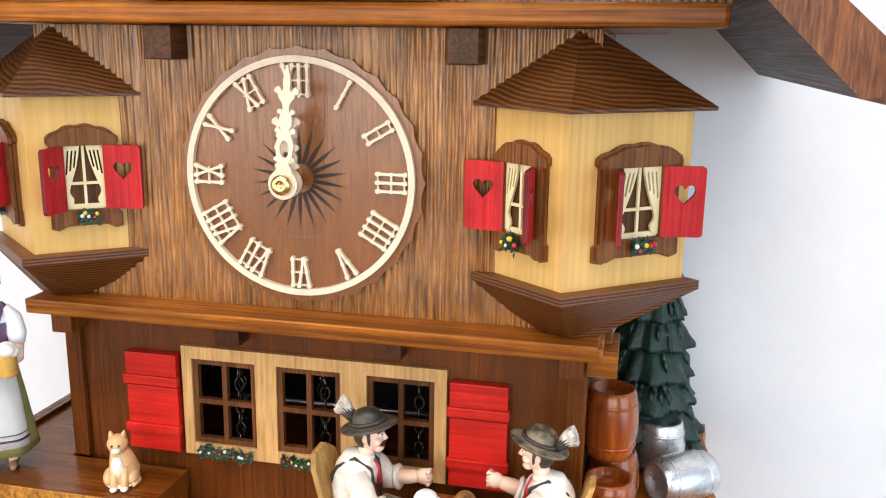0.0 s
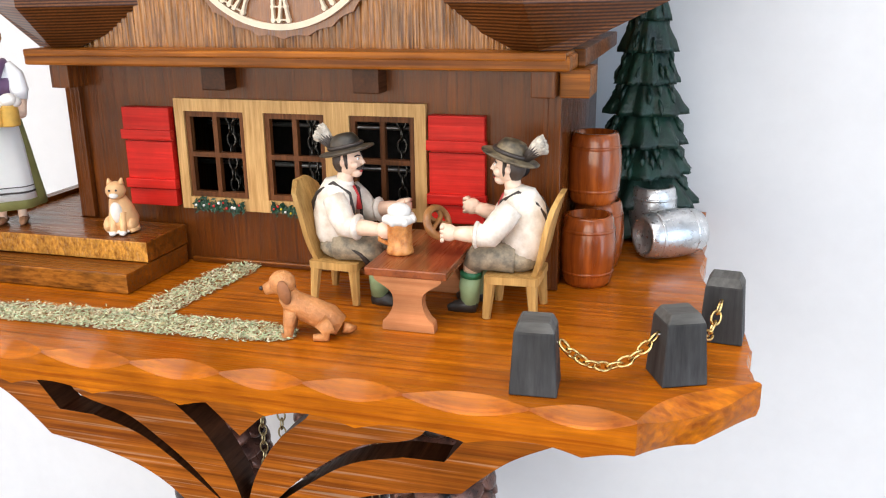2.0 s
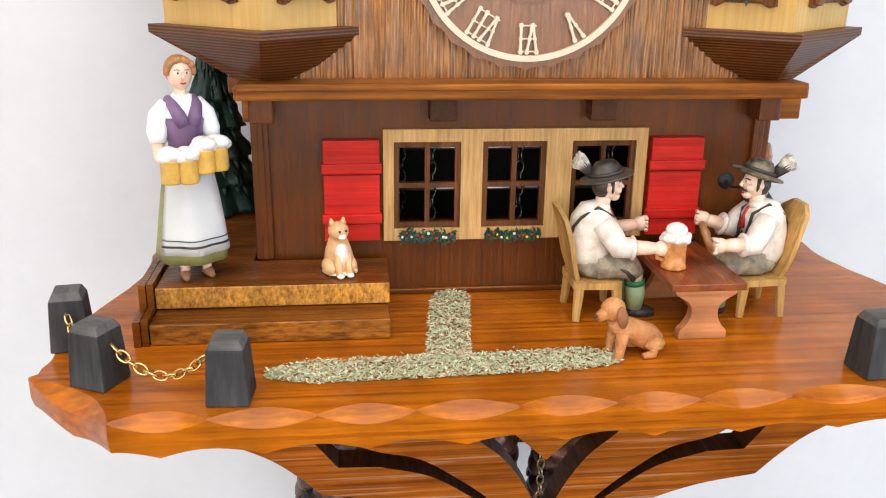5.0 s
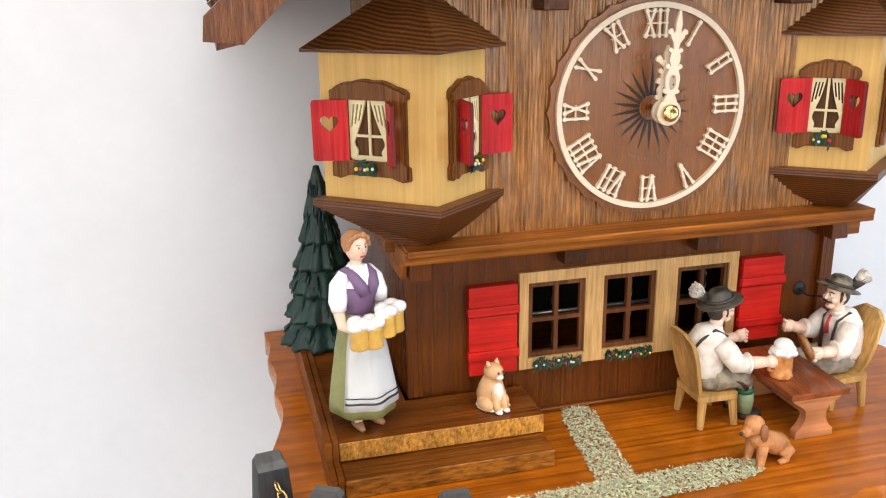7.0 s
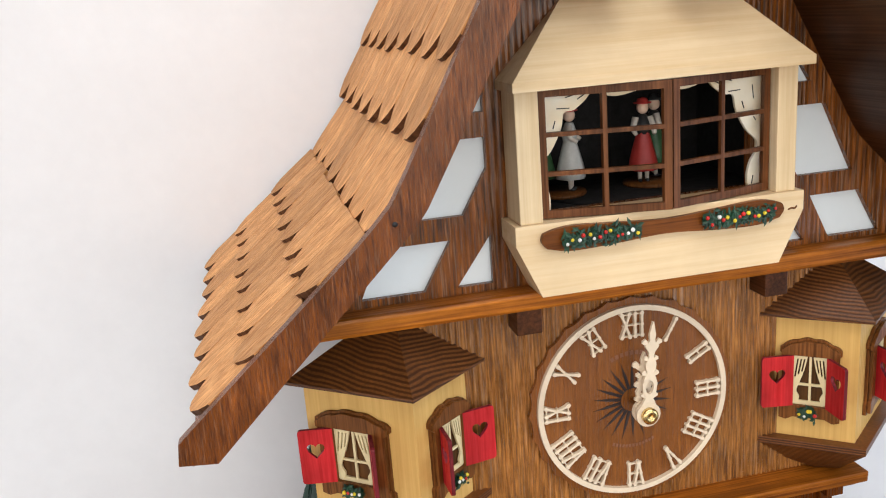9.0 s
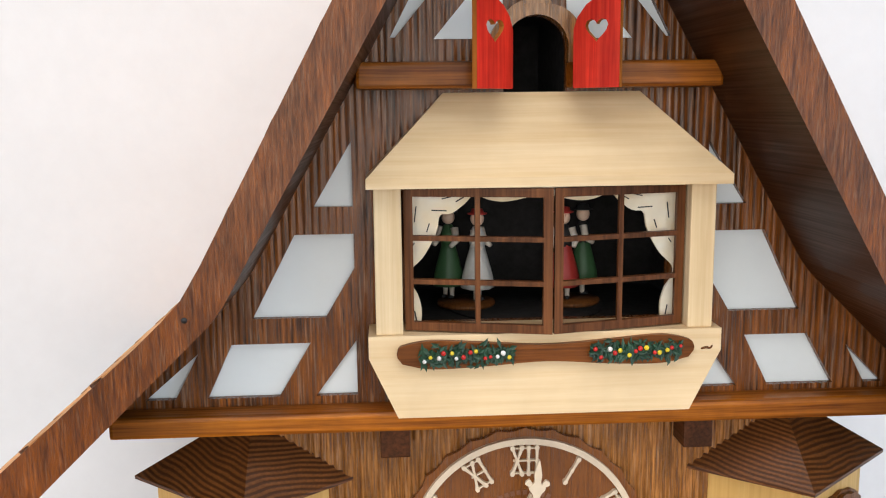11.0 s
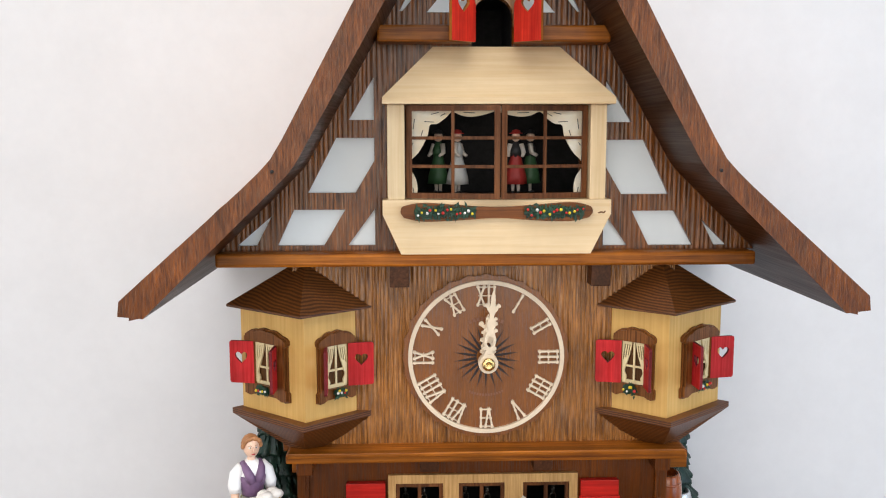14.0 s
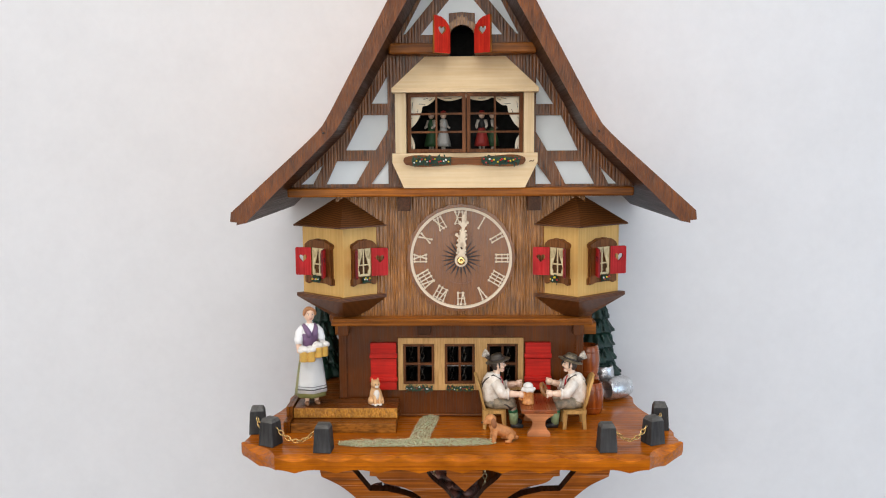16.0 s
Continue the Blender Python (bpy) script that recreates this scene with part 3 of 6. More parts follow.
def stroke(bm, p, q, w, y, t):
    """A numeral's stroke with swellings at both ends and in the middle."""
    p, q = Vc(p), Vc(q)
    d = (q - p).normalized()
    s = Vc((-d.y, d.x))
    prof = ((0, 0.9), (0.08, 1.7), (0.16, 1.0), (0.42, 0.8), (0.5, 1.35), (0.58, 0.8), (0.84, 1.0), (0.92, 1.7), (1, 0.9))
    a = [tuple(p + (q - p) * u + s * w * k) for u, k in prof]
    b = [tuple(p + (q - p) * u - s * w * k) for u, k in reversed(prof)]
    sheet(bm, a + b, [], front(y), t)


def dial():
    cx, cz = DC
    n = 28
    pts = []
    for i in range(n):
        for k in range(5):
            a = 2 * math.pi * (i + k / 5) / n
            r = 0.0548 - 0.0014 * math.sin(math.pi * k / 5)
            pts.append((cx + r * math.cos(a), cz + r * math.sin(a)))
    plate = part("dial_plate", sheet(bmesh.new(), pts, [], front(0.0018), 0.0026), M_dial, clock, "walnut dial plate with a scalloped edge")
    ring = part("chapter_ring", sheet(bmesh.new(), ring_pts(cx, cz, 0.0508, 72), [ring_pts(cx, cz, 0.0481, 72)], front(-0.0006), 0.0024), M_cream, plate, "cream wooden chapter ring")
    for i in range(22):
        a = 2 * math.pi * i / 22 + 0.14
        d, s = Vc((math.cos(a), math.sin(a))), Vc((-math.sin(a), math.cos(a)))
        c = Vc(DC)
        bm = sheet(bmesh.new(), [tuple(c + d * 0.0062 + s * 0.00085), tuple(c + d * 0.0062 - s * 0.00085), tuple(c + d * 0.0135 - s * 0.00075), tuple(c + d * 0.0215), tuple(c + d * 0.0135 + s * 0.00075)], [], front(0.0016), 0.0001)
        part("ray", bm, M_burnt, plate)
    bm = bmesh.new()
    for up in (1, -1):
        for k in range(9 if up > 0 else 13):
            tot = 9 if up > 0 else 13
            a = math.pi / 2 * up + (k - (tot - 1) / 2) * (0.105 if up > 0 else 0.072) * -1
            d, s = Vc((math.cos(a), math.sin(a))), Vc((-math.sin(a), math.cos(a)))
            c, r, w = Vc(DC), 0.0255, 0.0009 if up > 0 else 0.0006
            h = 0.0011 if up > 0 else 0.0008
            sheet(bm, [tuple(c + d * (r - h) + s * w), tuple(c + d * (r - h) - s * w), tuple(c + d * (r + h) - s * w), tuple(c + d * (r + h) + s * w)], [], front(0.0016), 0.0001)
    part("faint_lettering", bm, M_faint, plate, kind="stuff")
    romans = ("XII", "I", "II", "III", "IIII", "V", "VI", "VII", "VIII", "IX", "X", "XI")
    for i, text in enumerate(romans):
        a = math.pi / 2 - i * math.pi / 6
        out, tan = Vc((math.cos(a), math.sin(a))), Vc((math.sin(a), -math.cos(a)))
        c = Vc(DC)
        r0, r1, w = 0.0338, 0.0476, 0.00064
        width = {"I": 0.0036, "V": 0.0066, "X": 0.0064}
        total = sum(width[t] for t in text)
        u = -total / 2
        bm = bmesh.new()
        P = lambda s, r: tuple(c + out * r + tan * s)
        for t in text:
            m = u + width[t] / 2
            if t == "I":
                stroke(bm, P(m, r0), P(m, r1), w, -0.0006, 0.0022)
            elif t == "V":
                stroke(bm, P(m, r0), P(m - 0.0024, r1), w, -0.0006, 0.0022)
                stroke(bm, P(m, r0), P(m + 0.0024, r1), w, -0.0008, 0.0022)
            else:
                stroke(bm, P(m - 0.0024, r0), P(m + 0.0024, r1), w, -0.0006, 0.0022)
                stroke(bm, P(m + 0.0024, r0), P(m - 0.0024, r1), w, -0.0008, 0.0022)
            u += width[t]
        if len(text) > 1:
            for r in (0.0350, 0.0407, 0.0463):
                sheet(bm, [P(-total / 2 + 0.0015, r - 0.0003), P(total / 2 - 0.0015, r - 0.0003), P(total / 2 - 0.0015, r + 0.0003), P(-total / 2 + 0.0015, r + 0.0003)], [], front(-0.0003), 0.0016)
        part("numeral", bm, M_cream, plate)

    def hand(name, length, angle, y, wide):
        def prof(u):
            k = ((0.0, 0.0036), (0.07, 0.0050), (0.14, 0.0036), (0.18, 0.0022), (0.25, 0.0040), (0.34, 0.0045), (0.42, 0.0030), (0.46, 0.0019), (0.50, 0.0030), (0.56, 0.0032), (0.60, 0.0020), (0.64, 0.0014), (0.69, 0.0020), (0.73, 0.0040), (0.755, 0.0042), (0.775, 0.0024), (0.80, 0.0015), (0.86, 0.0019), (0.93, 0.0012), (1.0, 0.0003))
            for (a, p), (b, q) in zip(k, k[1:]):
                if u <= b:
                    return (p + (q - p) * (u - a) / (b - a)) * wide
            return 0.0003
        us = [i / 44 for i in range(45)]
        L = [(-prof(u), u * length) for u in us]
        R = [(prof(u), u * length) for u in reversed(us)]
        def scroll(side, u, size):
            c = Vc((side * (prof(u) + size * 0.25), u * length))
            out = [(size * 1.0, 0.1), (size * 0.9, 0.7), (size * 0.2, 1.1), (-size * 0.3, 0.5), (-size * 0.6, -0.6), (size * 0.1, -0.4)]
            return [(c.x + side * a, c.y + b * size) for a, b in out]
        loop = [(0.0020 * math.cos(2 * math.pi * i / 14), 0.30 * length + 0.0036 * math.sin(2 * math.pi * i / 14)) for i in range(14)]
        ca, sa = math.cos(angle), math.sin(angle)
        turn = lambda q: [(cx + x * ca + z * sa, cz - x * sa + z * ca) for x, z in q]
        disc = ring_pts(0, 0, 0.0062, 28)
        bm = sheet(bmesh.new(), turn(R + L), [turn(loop)], front(y), 0.0016)
        sheet(bm, turn(disc), [], front(y - 0.0003), 0.0020)
        for side in (-1, 1):
            for u, size in ((0.20, 0.0020), (0.44, 0.0022), (0.60, 0.0019), (0.77, 0.0026)):
                q = scroll(side, u, size * wide)
                sheet(bm, turn(q if side < 0 else q[::-1]), [], front(y + 0.0002), 0.0013)
        return part(name, bm, M_cream, clock, "fretworked cream wooden clock hand")

    hand("hour_hand", 0.031, radians(0.5), -0.0125, 1.0)
    hand("minute_hand", 0.0475, radians(4.0), -0.0165, 0.85)
    spin = Matrix.Rotation(radians(90), 4, "X")
    bm = lathe(bmesh.new(), [(0.0016, -0.004), (0.0018, 0.0155), (0.0040, 0.0168), (0.0041, 0.0190), (0.0030, 0.0196), (0.0012, 0.0200), (0.0010, 0.0186), (0.0, 0.0186)], (cx, 0, cz), 28, 0, spin)
    part("hand_nut", bm, M_brass, clock, "polished brass nut holding the hands")


dial()


# ---- corner bays ----
def flower_box(parent, place, length, count, seed, name="flower_garland", size=1.0):
    """A strip of dark leaves dotted with small blossoms; place(u, v, w) gives the point."""
    rng = random.Random(seed)
    bm = bmesh.new()
    for _ in range(count):
        u, v, w = rng.uniform(-length / 2, length / 2), rng.gauss(0, 0.0010 * size), rng.uniform(0.0003, 0.0024) * size
        a, l = rng.uniform(0, 6.28), rng.uniform(0.0008, 0.0016) * size
        d, s = Vc((math.cos(a), math.sin(a))), Vc((-math.sin(a), math.cos(a)))
        t = rng.uniform(-0.0006, 0.0006)
        q = [(d * l, w + t), (s * l * 0.4, w + 0.0002), (-d * l, w - t), (-s * l * 0.4, w + 0.0002)]
        bm.faces.new([bm.verts.new(place(u + p.x, v + p.y, ww)) for p, ww in q])
    for i in range(max(5, int(length * 420))):
        u, v = (i + 0.5 + rng.uniform(-0.3, 0.3)) / max(5, int(length * 420)) * length - length / 2, rng.uniform(-0.0012, 0.0013) * size
        ball(bm, place(u, v, 0.0024 * size), rng.uniform(0.00055, 0.00085) * size, 1 + (i * 2 + rng.randint(0, 1)) % 3, None, 7, 5)
    return part(name, bm, [M_leaf, M_fr, M_fw, M_fy], parent, "green leaves with red, white and yellow blossoms", "stuff")


BAY_TURN = radians(39.0)


def bay(sx):
    """One corner bay: a square turret set diagonally on the house corner. sx: which side."""
    def pt(x, y, z):
        return (sx * x, y, z)

    e1 = Vc((math.cos(BAY_TURN), math.sin(BAY_TURN)))
    e2 = Vc((-math.cos(BAY_TURN), math.sin(BAY_TURN)))

    def square(corner, side):
        c = Vc(corner)
        return [c, c + e1 * side, c + (e1 + e2) * side, c + e2 * side]

    def prism(bm, low, high, z0, z1, index=0):
        a = [bm.verts.new(pt(p.x, p.y, z0)) for p in low]
        b = [bm.verts.new(pt(p.x, p.y, z1)) for p in high]
        for k in range(4):
            f = bm.faces.new((a[k], a[(k + 1) % 4], b[(k + 1) % 4], b[k]))
            f.material_index = index
        bm.faces.new(a[::-1])
        bm.faces.new(b)
        return bm

    body = part("bay", prism(bmesh.new(), square((0.1145, -0.0195), 0.0590), square((0.1145, -0.0195), 0.0590), 1.5722, 1.6415), M_bay, clock, "yellow stained corner bay with red-shuttered windows")
    es = square((0.1155, -0.0285), 0.0690)
    apex = Vc((0.1155, 0.010))
    tip = [apex + (p - apex) * 0.05 for p in es]
    bm = prism(bmesh.new(), es, es, 1.6405, 1.6420)
    prism(bm, es, tip, 1.6420, 1.6725)
    part("bay_roof", bm, M_bayroof, body, "dark brown pyramid roof with strong grain")
    ls = square((0.1150, -0.0275), 0.0670)
    ap = Vc((0.1175, -0.0035))
    bm = prism(bmesh.new(), ls, ls, 1.5686, 1.5722)
    low = [ap + (p - ap) * f for p, f in zip(ls, (0.06, 0.22, 0.5, 0.22))]
    prism(bm, low, ls, 1.5496, 1.5686)
    part("bay_console", bm, M_console, body, "dark brown tapering console under the bay")
    for face, (e, uc, hs, ho) in enumerate(((e1, 0.0328, 0.0205, 0.0100), (e2, 0.0225, 0.0148, 0.0080))):
        nrm = Vc((e.y, -e.x)) if face == 0 else Vc((-e.y, e.x))
        o = Vc((0.1145, -0.0195))

        def place(u, v, w, e=e, nrm=nrm, o=o, uc=uc):
            p = o + e * (uc + u) + nrm * w
            return pt(p.x, p.y, 1.6052 + v)

        def arch(h, bottom, top, bump):
            pts = [(-h, bottom), (-h * 0.8, bottom - 0.0009), (-h * 0.55, bottom + 0.0010), (h * 0.55, bottom + 0.0010), (h * 0.8, bottom - 0.0009), (h, bottom)]
            pts += [(h, bottom + 0.006), (h * 0.93, bottom + 0.007), (h * 0.93, top - 0.009), (h, top - 0.008), (h, top - 0.0055)]
            for k in range(25):
                u = 1 - 2 * (k + 0.5) / 25
                pts.append((h * 0.96 * u, top - 0.0048 * abs(u) ** 2.2 + bump * (abs(math.sin(3.5 * math.pi * (k + 0.5) / 25)) - 0.6)))
            return pts + [(-h, top - 0.0055), (-h, top - 0.008), (-h * 0.93, top - 0.009), (-h * 0.93, bottom + 0.007), (-h, bottom + 0.006)]

        hole = rect(-ho, ho, -0.0138, 0.0142)
        bm = sheet(bmesh.new(), arch(hs, -0.0222, 0.0232, 0.0008), [hole], lambda u, v, w: place(u, v, 0.0002 + w), 0.0016)
        sheet(bm, arch(hs * 0.94, -0.0212, 0.0222, 0.0007), [hole], lambda u, v, w: place(u, v, 0.0020 + w), 0.0018)
        win = part("bay_window", bm, M_surround, clock, "carved brown window surround with curtains and red shutters")
        # curtain board with a cross bar, cut through
        bm = bmesh.new()
        z0, z1 = -0.0138, 0.0142
        sheet(bm, rect(-ho, ho, z0, z0 + 0.0022), [], lambda u, v, w: place(u, v, 0.0006 + w), 0.0010)
        sheet(bm, rect(-0.0006, 0.0006, z0 + 0.0022, z1), [], lambda u, v, w: place(u, v, 0.0007 + w), 0.0010)
        sheet(bm, rect(-ho, ho, -0.0030, -0.0018), [], lambda u, v, w: place(u, v, 0.0007 + w), 0.0010)
        for s in (-1, 1):
            edge = smooth_line([(0.0012 * s, z1), (ho * 0.35 * s, 0.006), (ho * 0.62 * s, -0.001), (ho * 0.80 * s, -0.006), (ho * 0.62 * s, -0.0095), (ho * 0.72 * s, z0 + 0.0010)], 4)
            slits = []
            for k in range(3):
                a0 = ho * (0.30 + 0.20 * k) * s
                slits.append([(a0, 0.0120), (a0 + 0.0008 * s, 0.0120), (a0 + ho * 0.16 * s + 0.0008 * s, 0.0045 - 0.0015 * k), (a0 + ho * 0.16 * s, 0.0045 - 0.0015 * k)])
            sheet(bm, edge + [(ho * s, z0 + 0.0010), (ho * s, z1)], slits, lambda u, v, w: place(u, v, 0.0010 + w), 0.0012)
        part("curtain", bm, M_curtain, win, "cream fretwork curtain over a cross-barred opening")
        # no recess here: the backing's dark colour paints the shade of one
        back = sheet(bmesh.new(), rect(-ho, ho, z0, z1), [], lambda u, v, w: place(u, v, 0.00005 + w), 0.0002)
        part("window_back", back, M_paneback, win)
        # shutters: the one by the front edge stands out, the other is folded back
        for s, ang, wd in ((-1, 126.0, 0.0150), (1, 152.0, 0.0165)):
            t = radians(ang)
            du, dw = -s * math.cos(t), math.sin(t)

            def sp(u, v, w, s=s, du=du, dw=dw):
                uu = s * (ho - 0.0002) + du * u - s * 0.0 + dw * w * s
                return place(uu, v, 0.0040 + dw * u - du * w * s * 1.0)
            r = 0.0014
            o2 = [(0, z0), (wd - r, z0), (wd - 0.0004, z0 + 0.0004), (wd, z0 + r), (wd, z1 - r), (wd - 0.0004, z1 - 0.0004), (wd - r, z1), (0, z1)]
            bm = sheet(bmesh.new(), o2, [heart(wd * 0.52, 0.0032, 0.0043)], sp, 0.0018)
            bmesh.ops.recalc_face_normals(bm, faces=bm.faces[:])
            for f in bm.faces:
                if f.calc_area() < 0.00006 and len(f.verts) == 4:
                    f.material_index = 1
            part("red_shutter", bm, [M_bayred, M_redside], win, "red shutter with a heart cut out")
        flower_box(win, lambda u, v, w: place(u + 0.0005, -0.0165 + v, 0.0040 + w), 0.0105 if face == 0 else 0.0085, 130, 30 + face + (5 if sx > 0 else 0), size=1.35)


bay(-1)
bay(1)

# ---- gable ----
GX = 0.002


def gable():
    left = [
        [(-0.0700, 1.7870), (-0.0855, 1.7610), (-0.0700, 1.7610)],
        [(-0.0935, 1.7500), (-0.0700, 1.7500), (-0.0700, 1.7360), (-0.0820, 1.7160), (-0.1115, 1.7160)],
        [(-0.1205, 1.7055), (-0.0885, 1.7055), (-0.1020, 1.6830), (-0.1310, 1.6830)],
        [(-0.0700, 1.7060), (-0.0700, 1.6830), (-0.0870, 1.6830)],
        [(-0.1340, 1.7020), (-0.1440, 1.6830), (-0.1560, 1.6830)],
    ]
    right = [
        [(0.0740, 1.7855), (0.0905, 1.7595), (0.0740, 1.7595)],
        [(0.0740, 1.7485), (0.0985, 1.7485), (0.1150, 1.7145), (0.0850, 1.7145), (0.0740, 1.7330)],
        [(0.0920, 1.7040), (0.1190, 1.7040), (0.1315, 1.6820), (0.1030, 1.6820)],
        [(0.0740, 1.7040), (0.0740, 1.6820), (0.0895, 1.6820)],
        [(0.1360, 1.6990), (0.1450, 1.6820), (0.1530, 1.6820)],
    ]
    top = [
        [(-0.0540, 1.8265), (-0.0520, 1.8265), (-0.0120, 1.8740), (-0.0260, 1.8790)],
        [(0.0570, 1.8265), (0.0550, 1.8265), (0.0150, 1.8740), (0.0290, 1.8790)],
        [(-0.0370, 1.8255), (0.0410, 1.8255), (0.0020, 1.8720)],
    ]
    holes = left + right + top
    door_hole = [(-0.0098, 1.8050), (0.0150, 1.8050), (0.0150, 1.8215)] + [(0.0026 + 0.0124 * math.cos(math.pi * k / 12), 1.8220 + 0.0124 * math.sin(math.pi * k / 12)) for k in range(1, 12)] + [(-0.0098, 1.8215)]
    win_hole = rect(-0.0470, 0.0580, 1.7130, 1.7690)
    outline = [(GX - 0.176, 1.6795), (GX + 0.176, 1.6795), (GX + 0.114, 1.7345), (GX, 1.9440), (GX - 0.114, 1.7345)]
    bm = sheet(bmesh.new(), outline, holes[:-1] + [win_hole, door_hole], front(-0.0065), 0.0030)
    wall = part("gable_wall", bm, M_gable, clock, "dark oak timber framing with white plaster fields")
    for h in holes[:-1]:
        c = sum((Vc(p) for p in h), Vc((0, 0))) / len(h)
        big = [tuple(c + (Vc(p) - c) * 1.08) for p in h]
        part("plaster_field", sheet(bmesh.new(), big, [], front(-0.0033), 0.0015), M_white, wall, "white plaster field")
    # hollow behind: back, and a dancers' chamber, both with shade painted in near-black
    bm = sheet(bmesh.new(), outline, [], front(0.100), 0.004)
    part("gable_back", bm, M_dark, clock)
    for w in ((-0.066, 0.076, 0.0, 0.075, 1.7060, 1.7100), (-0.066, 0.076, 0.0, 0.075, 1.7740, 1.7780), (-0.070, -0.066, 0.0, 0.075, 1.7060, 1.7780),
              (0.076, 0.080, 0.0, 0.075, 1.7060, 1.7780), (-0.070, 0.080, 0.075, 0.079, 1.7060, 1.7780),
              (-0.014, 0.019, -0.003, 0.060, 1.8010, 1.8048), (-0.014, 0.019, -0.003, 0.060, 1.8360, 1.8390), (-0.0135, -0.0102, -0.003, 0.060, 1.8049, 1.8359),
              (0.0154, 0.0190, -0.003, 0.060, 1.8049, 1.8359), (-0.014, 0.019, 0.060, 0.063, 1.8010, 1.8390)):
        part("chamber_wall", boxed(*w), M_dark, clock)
    # the triangle field round the cuckoo's door, and the door
    bm = sheet(bmesh.new(), [(-0.0370, 1.8258), (-0.0100, 1.8258), (-0.0100, 1.8460), (0.0020, 1.8470), (0.0150, 1.8460), (0.0150, 1.8258), (0.0410, 1.8258), (0.0020, 1.8720)], [], front(-0.0074), 0.0008)
    part("plaster_field", bm, M_white, wall, "white plaster field")
    arch_out = [(-0.0145, 1.8165)] + [(0.0026 + (0.0178 + 0.0010 * abs(math.sin(2.5 * a))) * math.cos(a), 1.8220 + (0.0172 + 0.0012 * abs(math.sin(2.5 * a))) * math.sin(a)) for a in (math.pi * (1 - k / 30) for k in range(31))] + [(0.0197, 1.8165)]
    inner = [(0.0026 + 0.0124 * math.cos(math.pi * k / 16), 1.8220 + 0.0124 * math.sin(math.pi * k / 16)) for k in range(17)]
    bm = sheet(bmesh.new(), arch_out + [(0.0150, 1.8165)] + inner + [(-0.0098, 1.8165)], [], front(-0.0125), 0.0048)
    sheet(bm, [(-0.0030, 1.8385), (0.0082, 1.8385), (0.0070, 1.8425), (0.0045, 1.8412), (0.0026, 1.8440), (0.0008, 1.8412), (-0.0018, 1.8425)], [], front(-0.0128), 0.0040)
    part("door_arch", bm, M_ridge, clock, "carved oak arch over the cuckoo's door")
    for x0, x1 in ((-0.0670, -0.0100), (0.0150, 0.0725)):
        bm = boxed(x0, x1, -0.0240, -0.0068, 1.8065, 1.8165, bevel=0.0014)
        part("upper_beam", bm, M_beam, clock, "varnished beam beside the cuckoo's door")
    for s, xi in ((-1, -0.0100), (1, 0.0155)):
        w = 0.0185
        o = [(0.0002, 1.8062), (0.0, 1.8075), (0.0, 1.8275), (0.0016, 1.8320), (0.0050, 1.8362), (0.0096, 1.8390), (0.0146, 1.8402), (w, 1.8405), (w, 1.8062)]

        def leaf(u, v, d, s=s, xi=xi):
            ca, sa = math.cos(radians(38)), math.sin(radians(38))
            return (xi + s * (u * ca - d * sa), -0.0262 - u * sa - d * ca + 0.0024, v)
        bm = sheet(bmesh.new(), o, [heart(w * 0.50, 1.8270, 0.0045)], leaf, 0.0024)
        bmesh.ops.recalc_face_normals(bm, faces=bm.faces[:])
        for f in bm.faces:
            if len(f.verts) == 4:
                f.material_index = 1
        part("cuckoo_door", bm, [M_redv, M_orangeside], clock, "open red door with a heart cut out")


gable()


